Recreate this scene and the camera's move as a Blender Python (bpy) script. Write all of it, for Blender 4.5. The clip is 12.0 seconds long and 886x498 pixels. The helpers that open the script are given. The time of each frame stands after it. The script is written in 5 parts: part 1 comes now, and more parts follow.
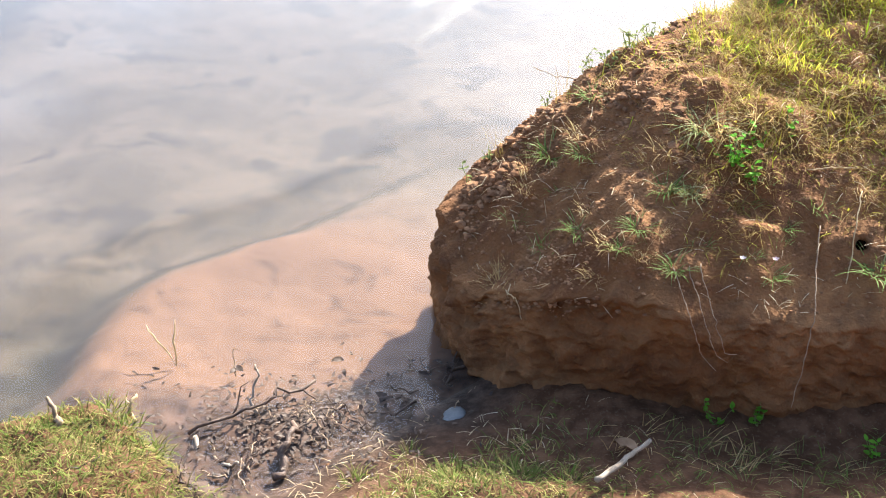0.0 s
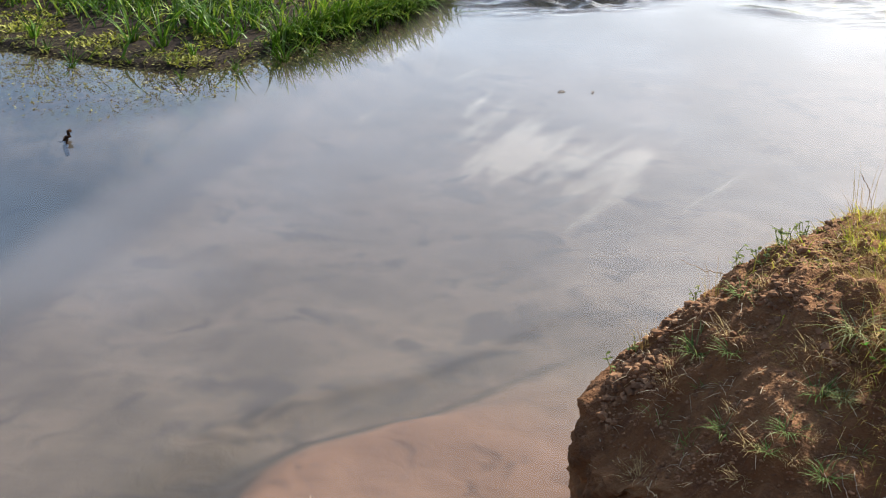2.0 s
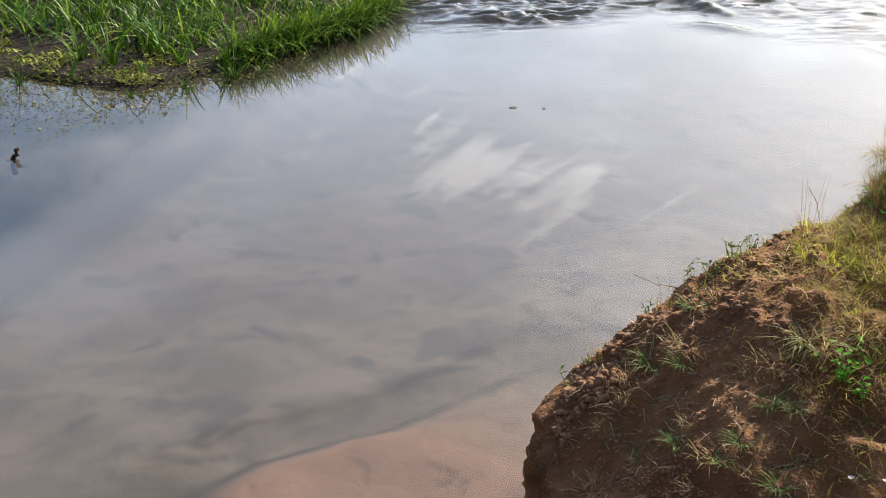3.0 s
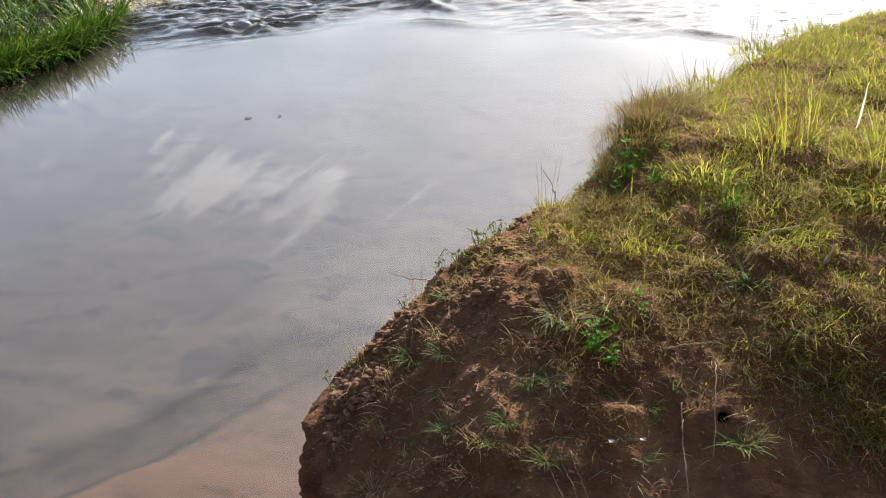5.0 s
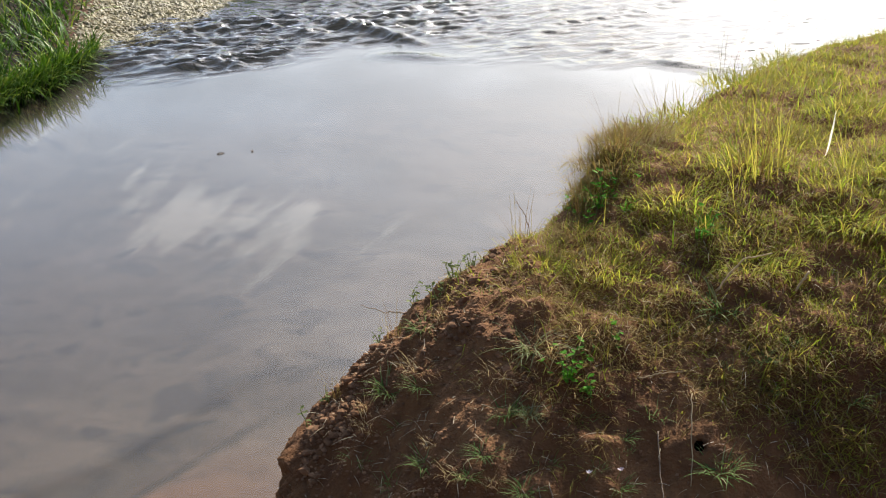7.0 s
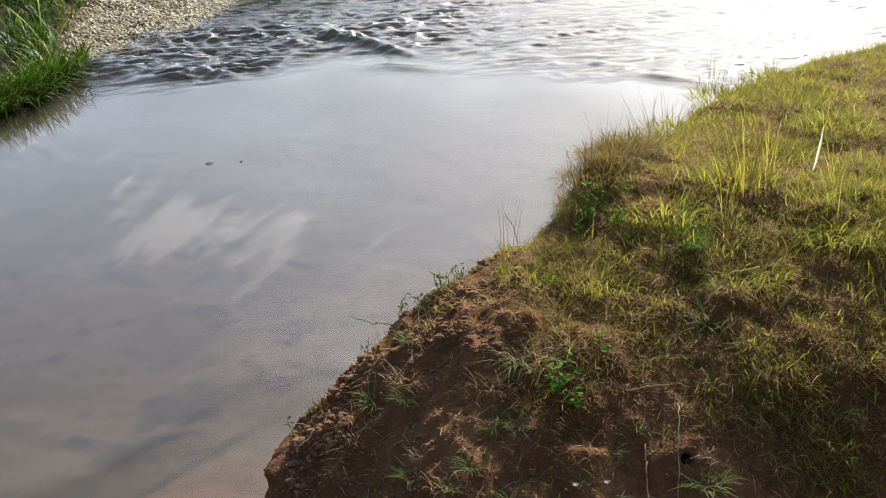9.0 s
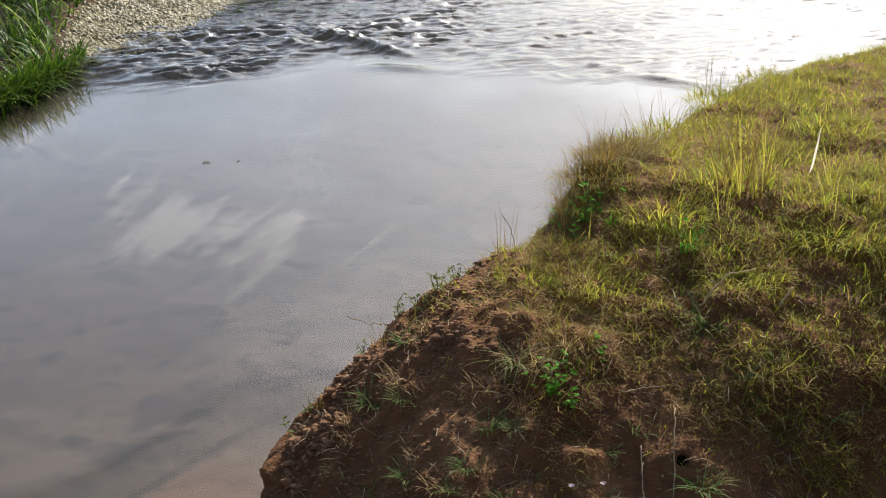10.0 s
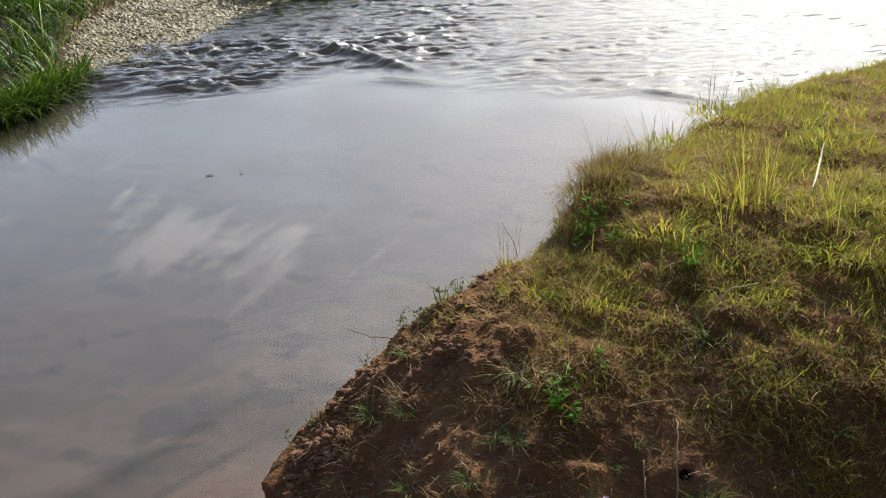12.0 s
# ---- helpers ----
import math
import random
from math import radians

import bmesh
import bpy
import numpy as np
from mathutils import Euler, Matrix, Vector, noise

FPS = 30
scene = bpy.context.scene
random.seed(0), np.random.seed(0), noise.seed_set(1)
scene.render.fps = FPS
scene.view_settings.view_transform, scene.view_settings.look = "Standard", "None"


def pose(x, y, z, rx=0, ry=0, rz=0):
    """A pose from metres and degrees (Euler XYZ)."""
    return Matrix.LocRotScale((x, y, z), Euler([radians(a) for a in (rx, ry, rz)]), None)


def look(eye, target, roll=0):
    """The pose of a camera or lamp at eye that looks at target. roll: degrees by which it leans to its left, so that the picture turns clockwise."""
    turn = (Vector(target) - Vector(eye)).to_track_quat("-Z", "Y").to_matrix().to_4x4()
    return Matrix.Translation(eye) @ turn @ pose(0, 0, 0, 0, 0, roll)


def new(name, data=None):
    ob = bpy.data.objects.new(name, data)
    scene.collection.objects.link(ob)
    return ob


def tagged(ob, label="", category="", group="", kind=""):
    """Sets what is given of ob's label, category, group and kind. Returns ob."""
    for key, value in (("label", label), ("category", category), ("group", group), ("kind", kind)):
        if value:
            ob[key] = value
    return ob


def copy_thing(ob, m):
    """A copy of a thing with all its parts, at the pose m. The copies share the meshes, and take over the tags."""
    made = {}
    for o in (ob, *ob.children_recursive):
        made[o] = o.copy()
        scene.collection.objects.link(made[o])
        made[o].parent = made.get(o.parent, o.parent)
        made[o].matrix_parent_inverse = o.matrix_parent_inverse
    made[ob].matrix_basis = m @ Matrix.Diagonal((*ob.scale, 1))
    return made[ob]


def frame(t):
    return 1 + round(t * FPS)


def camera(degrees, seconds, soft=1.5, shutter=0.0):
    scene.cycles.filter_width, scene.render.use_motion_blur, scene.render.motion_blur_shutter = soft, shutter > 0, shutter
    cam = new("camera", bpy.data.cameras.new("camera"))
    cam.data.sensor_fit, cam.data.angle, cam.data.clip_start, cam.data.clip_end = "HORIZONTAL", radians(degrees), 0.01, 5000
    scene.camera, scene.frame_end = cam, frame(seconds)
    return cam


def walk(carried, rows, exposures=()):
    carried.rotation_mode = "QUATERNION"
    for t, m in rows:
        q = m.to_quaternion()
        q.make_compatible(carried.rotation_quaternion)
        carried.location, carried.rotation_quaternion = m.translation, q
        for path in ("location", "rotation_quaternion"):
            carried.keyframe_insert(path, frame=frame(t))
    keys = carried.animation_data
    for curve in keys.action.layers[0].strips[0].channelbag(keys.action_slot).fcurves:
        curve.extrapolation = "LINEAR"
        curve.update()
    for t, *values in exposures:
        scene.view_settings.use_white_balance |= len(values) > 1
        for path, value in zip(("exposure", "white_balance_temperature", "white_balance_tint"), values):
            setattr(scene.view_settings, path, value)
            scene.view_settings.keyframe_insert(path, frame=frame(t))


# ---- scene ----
import itertools

# ================= camera and its turn =================
EYE = (0.0, 0.0, 1.8)
TURNS = [  # seconds, tilt, lean, heading
    (0.0, 57.96, 0.00, 0.00),
    (0.5, 58.73, -0.31, 1.84),
    (1.0, 62.29, -0.15, 4.66),
    (1.2, 64.82, 0.44, 6.43),
    (1.5, 65.75, 1.67, 6.23),
    (2.0, 66.72, 0.58, 7.31),
    (2.5, 67.08, 0.36, 6.69),
    (3.0, 67.46, 0.24, 5.07),
    (3.5, 67.75, 0.64, -0.92),
    (3.7, 66.69, 0.74, -3.90),
    (5.3, 67.91, 1.68, -8.40),
    (5.5, 68.19, 1.79, -8.66),
    (6.0, 68.53, 2.21, -9.13),
    (6.5, 68.84, 2.08, -9.53),
    (7.0, 68.98, 1.91, -9.56),
    (7.5, 68.98, 1.25, -9.58),
    (9.5, 69.61, 1.33, -10.03),
    (10.0, 69.53, 1.04, -9.98),
    (10.5, 69.54, 0.87, -10.08),
    (11.0, 69.75, 1.08, -10.12),
    (11.5, 70.03, 1.01, -10.06),
    (12.0, 70.17, 0.96, -9.81),
]
cam = camera(40.0, 12.0, soft=1.1)
EXPOSURES = [(0.0, 2.27), (0.7, 2.07), (1.0, 1.65), (1.4, 1.29), (2.5, 1.21), (3.5, 1.04), (5.5, 0.92), (7.5, 0.74), (9.5, 0.64), (12.0, 0.48)]
walk(cam, [(t, pose(*EYE, a, b, c)) for t, a, b, c in TURNS], EXPOSURES)

# ================= sky and sun =================
SUN_AZ, SUN_EL = 30.0, 34.5


def make_world():
    w = bpy.data.worlds.new("sky")
    scene.world = w
    w.use_nodes = True
    nt = w.node_tree
    nt.nodes.clear()
    N, L = nt.nodes.new, nt.links.new
    out, bg = N("ShaderNodeOutputWorld"), N("ShaderNodeBackground")
    sky = N("ShaderNodeTexSky")
    sky.sky_type, sky.sun_disc = "NISHITA", False
    sky.sun_elevation, sky.sun_rotation = radians(SUN_EL), radians(SUN_AZ)
    sky.dust_density, sky.air_density, sky.ozone_density = 3.3, 1.15, 3.2
    co = N("ShaderNodeTexCoord")
    # broken cloud deck
    mp = N("ShaderNodeMapping")
    mp.inputs["Scale"].default_value = (2.2, 2.2, 6.0)
    L(co.outputs["Generated"], mp.inputs["Vector"])
    nz = N("ShaderNodeTexNoise")
    nz.inputs["Scale"].default_value, nz.inputs["Detail"].default_value = 1.6, 6.0
    L(mp.outputs["Vector"], nz.inputs["Vector"])
    rmp = N("ShaderNodeMapRange")
    rmp.inputs[1].default_value, rmp.inputs[2].default_value = 0.45, 0.65
    L(nz.outputs["Fac"], rmp.inputs[0])
    # one bright wispy cloud low over the far bank, combed into streaks
    sub = N("ShaderNodeVectorMath")
    sub.operation = "SUBTRACT"
    a, e = radians(CLOUD_AZ), radians(CLOUD_EL)
    sub.inputs[1].default_value = (math.sin(a) * math.cos(e), math.cos(a) * math.cos(e), math.sin(e))
    L(co.outputs["Generated"], sub.inputs[0])

    def along(angle):
        dot = N("ShaderNodeVectorMath")
        dot.operation = "DOT_PRODUCT"
        dot.inputs[1].default_value = (math.cos(radians(angle)), 0, math.sin(radians(angle)))
        L(sub.outputs[0], dot.inputs[0])
        return dot.outputs["Value"]

    def stretched(angle, lengthwise, crosswise):
        xyz = N("ShaderNodeCombineXYZ")
        for socket, value, k in ((0, along(angle), lengthwise), (2, along(angle + 90), crosswise)):
            mul = N("ShaderNodeMath")
            mul.operation = "MULTIPLY"
            mul.inputs[1].default_value = k
            L(value, mul.inputs[0])
            L(mul.outputs[0], xyz.inputs[socket])
        return xyz.outputs[0]
    ln = N("ShaderNodeVectorMath")
    ln.operation = "LENGTH"
    L(stretched(17, 11.0, 36.0), ln.inputs[0])
    wn = N("ShaderNodeTexNoise")
    wn.inputs["Scale"].default_value, wn.inputs["Detail"].default_value, wn.inputs["Distortion"].default_value = 1.0, 5.0, 0.25
    L(stretched(-33, 11.0, 62.0), wn.inputs["Vector"])
    puff = N("ShaderNodeTexNoise")
    puff.inputs["Scale"].default_value, puff.inputs["Detail"].default_value = 22.0, 4.0
    L(sub.outputs[0], puff.inputs["Vector"])
    both = N("ShaderNodeMath")
    both.operation = "MULTIPLY_ADD"
    both.inputs[1].default_value = 0.3
    L(puff.outputs["Fac"], both.inputs[0])
    L(wn.outputs["Fac"], both.inputs[2])
    ad = N("ShaderNodeMath")
    ad.operation = "MULTIPLY_ADD"
    ad.inputs[1].default_value, ad.inputs[2].default_value = -8.0, 5.3
    L(both.outputs[0], ad.inputs[0])
    ad2 = N("ShaderNodeMath")
    L(ln.outputs["Value"], ad2.inputs[0])
    L(ad.outputs[0], ad2.inputs[1])
    cm = N("ShaderNodeMapRange")
    cm.inputs[1].default_value, cm.inputs[2].default_value = 1.05, 0.1
    cm.inputs[3].default_value, cm.inputs[4].default_value = 0.0, 0.5
    L(ad2.outputs[0], cm.inputs[0])
    mx = N("ShaderNodeMix")
    mx.data_type = "RGBA"
    pale = N("ShaderNodeHueSaturation")
    pale.inputs["Saturation"].default_value, pale.inputs["Value"].default_value = CLOUD_PALE
    L(sky.outputs[0], pale.inputs["Color"])
    L(pale.outputs[0], mx.inputs["B"])
    gap = N("ShaderNodeMapRange")  # clear sky round the wispy cloud
    gap.inputs[1].default_value, gap.inputs[2].default_value, gap.inputs[3].default_value = 0.8, 3.2, 0.15
    L(ln.outputs["Value"], gap.inputs[0])
    deck = N("ShaderNodeMath")
    deck.operation = "MULTIPLY"
    L(rmp.outputs[0], deck.inputs[0])
    L(gap.outputs[0], deck.inputs[1])
    L(deck.outputs[0], mx.inputs["Factor"])
    L(sky.outputs[0], mx.inputs["A"])
    mx2 = N("ShaderNodeMix")
    mx2.data_type = "RGBA"
    lit = N("ShaderNodeHueSaturation")
    lit.inputs["Saturation"].default_value, lit.inputs["Value"].default_value = BRIGHT_CLOUD
    L(sky.outputs[0], lit.inputs["Color"])
    warm = N("ShaderNodeMix")
    warm.data_type, warm.blend_type = "RGBA", "MULTIPLY"
    warm.inputs["Factor"].default_value, warm.inputs["B"].default_value = 1.0, (1.06, 1.0, 0.92, 1)
    L(lit.outputs[0], warm.inputs["A"])
    L(warm.outputs["Result"], mx2.inputs["B"])
    L(cm.outputs[0], mx2.inputs["Factor"])
    L(mx.outputs["Result"], mx2.inputs["A"])
    tint = N("ShaderNodeMix")
    tint.data_type, tint.blend_type = "RGBA", "MULTIPLY"
    tint.inputs["Factor"].default_value = 1.0
    tint.inputs["B"].default_value = SKY_TINT
    L(mx2.outputs["Result"], tint.inputs["A"])
    L(tint.outputs["Result"], bg.inputs["Color"])
    bg.inputs["Strength"].default_value = SKY_STRENGTH
    L(bg.outputs[0], out.inputs["Surface"])


CLOUD_AZ, CLOUD_EL = -2.4, 19.0
CLOUD_PALE = 0.85, 1.45
BRIGHT_CLOUD = 0.25, 2.1
SKY_STRENGTH = 0.09
SKY_TINT = (0.945, 1.0, 1.08, 1)
make_world()
sun = new("sun", bpy.data.lights.new("sun", "SUN"))
sun.data.energy, sun.data.angle, sun.data.color = 5.0, radians(0.6), (1.0, 0.95, 0.87)
a, e = radians(SUN_AZ), radians(SUN_EL)
sun.matrix_world = look((math.sin(a) * math.cos(e) * 30, math.cos(a) * math.cos(e) * 30, math.sin(e) * 30), (0, 0, 0))
tagged(sun, kind="structure")

# ================= numeric helpers =================
_tab = np.random.RandomState(7)
PERM = _tab.permutation(512)
VALS = _tab.rand(512)


def vnoise(x, y, seed=0):
    """Smooth value noise, 0 to 1."""
    xi, yi = np.floor(x).astype(int), np.floor(y).astype(int)
    u, v = x - xi, y - yi
    u, v = u * u * (3 - 2 * u), v * v * (3 - 2 * v)

    def h(i, j):
        return VALS[PERM[(PERM[(i + seed * 37) % 512] + j) % 512]]
    a0 = h(xi, yi) * (1 - u) + h(xi + 1, yi) * u
    a1 = h(xi, yi + 1) * (1 - u) + h(xi + 1, yi + 1) * u
    return a0 * (1 - v) + a1 * v


def fbm(x, y, octaves=4, seed=0, gain=0.5):
    x, y = np.asarray(x, float), np.asarray(y, float)
    total, amp, norm = 0.0, 1.0, 0.0
    for k in range(octaves):
        total = total + amp * vnoise(x * 2 ** k + 17.3 * k, y * 2 ** k - 9.1 * k, seed + k)
        norm += amp
        amp *= gain
    return total / norm - 0.5


def sstep(a, b, x):
    t = np.clip((np.asarray(x, float) - a) / (b - a), 0, 1)
    return t * t * (3 - 2 * t)


def chaikin(pts, n=3, closed=True):
    p = np.array(pts, float)
    for _ in range(n):
        q = np.roll(p, -1, 0)
        p = np.stack([0.75 * p + 0.25 * q, 0.25 * p + 0.75 * q], 1).reshape(-1, 2)
    return p


def inside_distance(x, y, poly):
    """Distance to a closed outline, positive inside."""
    x, y = np.asarray(x, float), np.asarray(y, float)
    best = np.full(x.shape, 1e9)
    odd = np.zeros(x.shape, bool)
    q = np.roll(poly, -1, 0)
    for (ax, ay), (bx, by) in zip(poly, q):
        ex, ey = bx - ax, by - ay
        l2 = ex * ex + ey * ey
        if l2 < 1e-12:
            continue
        t = np.clip(((x - ax) * ex + (y - ay) * ey) / l2, 0, 1)
        best = np.minimum(best, np.hypot(x - ax - t * ex, y - ay - t * ey))
        if ay != by:
            c = ((ay > y) != (by > y)) & (x < ax + (y - ay) / ey * ex)
            odd ^= c
    return np.where(odd, best, -best)


def smin(a, b, k):
    h = np.clip(0.5 + 0.5 * (b - a) / k, 0, 1)
    return b * (1 - h) + a * h - k * h * (1 - h)


def np_mesh(name, verts, quads=None, tris=None, smooth=True):
    """A mesh from arrays."""
    verts = np.asarray(verts, np.float32)
    q = np.zeros((0, 4), np.int32) if quads is None else np.asarray(quads, np.int32)
    t = np.zeros((0, 3), np.int32) if tris is None else np.asarray(tris, np.int32)
    me = bpy.data.meshes.new(name)
    me.vertices.add(len(verts))
    me.vertices.foreach_set("co", verts.ravel())
    loops = np.concatenate([q.ravel(), t.ravel()])
    me.loops.add(len(loops))
    me.loops.foreach_set("vertex_index", loops)
    me.polygons.add(len(q) + len(t))
    starts = np.concatenate([np.arange(len(q)) * 4, len(q) * 4 + np.arange(len(t)) * 3])
    me.polygons.foreach_set("loop_start", starts.astype(np.int32))
    me.polygons.foreach_set("use_smooth", np.full(len(q) + len(t), smooth))
    me.update(calc_edges=True)
    me.validate()
    return me


def grid_quads(nx, ny, keep=None):
    i, j = np.meshgrid(np.arange(nx - 1), np.arange(ny - 1), indexing="ij")
    a = i * ny + j
    q = np.stack([a, a + ny, a + ny + 1, a + 1], -1).reshape(-1, 4)
    if keep is not None:
        q = q[keep.ravel()[q].all(1)]
    return q


def steps(*runs):
    """Coordinates from runs (start, end, step), each run's step growing evenly where it is a pair."""
    out = []
    for a, b, s in runs:
        if isinstance(s, tuple):
            x, d = a, s[0]
            while x < b:
                out.append(x)
                x += d
                d *= s[1]
        else:
            out.extend(np.arange(a, b - 1e-9, s))
    out.append(runs[-1][1])
    return np.array(out)


def attribute(me, name, values):
    at = me.attributes.new(name, "FLOAT", "POINT")
    at.data.foreach_set("value", np.asarray(values, np.float32).ravel())


def part(name, me, material, parent, label=""):
    ob = new(name, me)
    if material and not me.materials:
        me.materials.append(material)
    ob.parent = parent
    return tagged(ob, label) if label else ob


def thing(name, me, material, label, category, group="", kind=""):
    ob = new(name, me)
    if material and me is not None and not me.materials:
        me.materials.append(material)
    return tagged(ob, label, category, group, kind)


# ================= materials =================
class Nodes:
    """Short hand for a node material."""

    def __init__(self, name):
        self.m = bpy.data.materials.new(name)
        self.m.use_nodes = True
        self.t = self.m.node_tree
        self.t.nodes.clear()
        self.out = self.t.nodes.new("ShaderNodeOutputMaterial")
        self.pos = self.t.nodes.new("ShaderNodeNewGeometry")
        self.obj = self.t.nodes.new("ShaderNodeTexCoord")

    def n(self, kind, **ins):
        nd = self.t.nodes.new(kind)
        for k, v in ins.items():
            self.set(nd, k.replace("_", " "), v)
        return nd

    def set(self, nd, key, v):
        sock = nd.inputs[int(key[1:])] if key[0] == "i" and key[1:].isdigit() else nd.inputs[key]
        if isinstance(v, bpy.types.NodeSocket):
            self.t.links.new(v, sock)
        else:
            sock.default_value = v

    def noise(self, scale, detail=4.0, vec=None, rough=0.55, distort=0.0):
        nd = self.n("ShaderNodeTexNoise", Scale=scale, Detail=detail, Roughness=rough, Distortion=distort)
        self.t.links.new(vec or self.pos.outputs["Position"], nd.inputs["Vector"])
        return nd.outputs["Fac"]

    def ramp(self, v, lo, hi, a=0.0, b=1.0):
        return self.n("ShaderNodeMapRange", i0=v, i1=lo, i2=hi, i3=a, i4=b).outputs[0]

    def mix(self, f, a, b):
        nd = self.t.nodes.new("ShaderNodeMix")
        nd.data_type = "RGBA"
        for k, v in (("Factor", f), ("A", a), ("B", b)):
            if not isinstance(v, bpy.types.NodeSocket) and k != "Factor":
                v = (*v, 1.0)[:4]
            self.set(nd, k, v)
        return nd.outputs["Result"]

    def math(self, op, a, b=0.0):
        nd = self.t.nodes.new("ShaderNodeMath")
        nd.operation = op
        self.set(nd, "i0", a)
        self.set(nd, "i1", b)
        return nd.outputs[0]

    def attr(self, name):
        nd = self.t.nodes.new("ShaderNodeAttribute")
        nd.attribute_name = name
        return nd.outputs["Fac"]

    def bump(self, h, strength=0.5, dist=0.01, normal=None):
        nd = self.n("ShaderNodeBump", Strength=strength, Distance=dist, Height=h)
        if normal:
            self.t.links.new(normal, nd.inputs["Normal"])
        return nd.outputs["Normal"]

    def surface(self, sh):
        self.t.links.new(sh, self.out.inputs["Surface"])
        return self.m

    def principled(self, colour, rough=0.9, normal=None, spec=0.3, **ins):
        nd = self.n("ShaderNodeBsdfPrincipled", Base_Color=colour, Roughness=rough)
        self.set(nd, "Specular IOR Level", spec)
        if normal:
            self.t.links.new(normal, nd.inputs["Normal"])
        for k, v in ins.items():
            self.set(nd, k.replace("_", " "), v)
        return nd.outputs[0]


def soil_material():
    k = Nodes("bank_soil")
    big, mid, fine = k.noise(3.0, 5), k.noise(22.0, 5), k.noise(120.0, 4)
    c = k.mix(k.ramp(big, 0.35, 0.68), (0.125, 0.052, 0.019), (0.25, 0.122, 0.050))
    c = k.mix(k.ramp(mid, 0.45, 0.75, 0, 0.6), c, (0.060, 0.030, 0.017))
    c = k.mix(k.ramp(fine, 0.55, 0.8, 0, 0.45), c, (0.25, 0.135, 0.058))
    h = k.math("ADD", k.math("MULTIPLY", mid, 0.7), k.math("MULTIPLY", fine, 0.35))
    return k.surface(k.principled(c, 0.95, k.bump(h, 0.9, 0.02), spec=0.15))


def ground_material():
    k = Nodes("river_ground")
    sand, gravel, wet = k.attr("sand"), k.attr("gravel"), k.attr("wet")
    big, mid, fine = k.noise(2.2, 5), k.noise(9.0, 5, distort=0.6), k.noise(140.0, 3)
    silt = k.mix(k.ramp(big, 0.38, 0.62), (0.092, 0.078, 0.060), (0.165, 0.132, 0.100))
    silt = k.mix(k.ramp(k.noise(3.4, 3, distort=0.5), 0.56, 0.66, 0, 0.75), silt, (0.045, 0.044, 0.043))
    silt = k.mix(k.ramp(mid, 0.5, 0.72, 0, 0.6), silt, (0.07, 0.062, 0.055))
    pink = k.mix(k.ramp(mid, 0.4, 0.7, 0, 0.45), (0.172, 0.101, 0.066), (0.108, 0.063, 0.043))
    pink = k.mix(k.ramp(k.noise(5.0, 4, distort=1.6), 0.57, 0.72, 0, 0.75), pink, (0.07, 0.044, 0.034))
    pink = k.mix(k.attr("mud"), pink, k.mix(k.ramp(k.noise(16.0, 4), 0.4, 0.65), (0.042, 0.027, 0.020), (0.125, 0.076, 0.054)))
    bed = k.mix(sand, silt, pink)
    # shade of the bar's drop-off, painted into the bed colour
    bed = k.mix(k.math("MULTIPLY", k.attr("dropoff_shade"), k.ramp(k.noise(6.0, 3), 0.3, 0.6, 0.65, 1.0)), bed, (0.045, 0.042, 0.036))
    bed = k.mix(k.attr("deep"), bed, (0.018, 0.023, 0.026))
    # stony riffle bed, blackened to stand in for dark reflections on the waves
    bed = k.mix(k.attr("riffle_dark"), bed, k.mix(k.ramp(k.noise(14.0, 3), 0.4, 0.6), (0.008, 0.009, 0.009), (0.032, 0.028, 0.022)))
    # weeds of the far-shore bed, darkened for the overhanging grass's shade and reflection
    weed = k.mix(k.ramp(k.noise(24.0, 5), 0.4, 0.62), (0.012, 0.010, 0.006), k.mix(k.ramp(k.noise(5.0, 2), 0.4, 0.6), (0.050, 0.030, 0.014), (0.036, 0.044, 0.015)))
    bed = k.mix(k.attr("weed_shade"), bed, weed)
    soil = k.mix(k.ramp(k.noise(26.0, 5), 0.4, 0.65), (0.060, 0.027, 0.013), (0.125, 0.062, 0.032))
    soil = k.mix(k.ramp(fine, 0.55, 0.75, 0, 0.5), soil, (0.17, 0.115, 0.075))
    grit = k.mix(k.ramp(k.noise(60.0, 3), 0.4, 0.6), (0.08, 0.06, 0.035), (0.22, 0.17, 0.10))
    mud = k.mix(k.ramp(k.noise(40.0, 3), 0.4, 0.65), (0.03, 0.019, 0.013), (0.075, 0.048, 0.033))
    # wet far-bank mud, blackened to put shade between the grass blades
    mud = k.mix(k.attr("shaded_bog"), mud, (0.014, 0.010, 0.007))
    sep = k.n("ShaderNodeSeparateXYZ", Vector=k.pos.outputs["Position"]).outputs[2]
    shaded_bog = k.mix(k.ramp(k.noise(30.0, 4), 0.42, 0.62), (0.008, 0.006, 0.004), (0.042, 0.027, 0.016))
    soil = k.mix(k.attr("shaded_bog"), soil, shaded_bog)
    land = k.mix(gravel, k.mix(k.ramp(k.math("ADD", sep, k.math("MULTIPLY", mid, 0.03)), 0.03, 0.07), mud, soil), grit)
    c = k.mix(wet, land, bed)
    h = k.math("ADD", k.math("MULTIPLY", mid, 0.5), k.math("MULTIPLY", k.math("MULTIPLY", fine, 0.3), k.ramp(wet, 0.0, 1.0, 1.0, 0.1)))
    return k.surface(k.principled(c, k.ramp(k.math("MULTIPLY", k.attr("mud"), k.attr("soaked")), 0.0, 1.0, 0.9, 0.45), k.bump(h, 0.6, 0.015), spec=0.08))


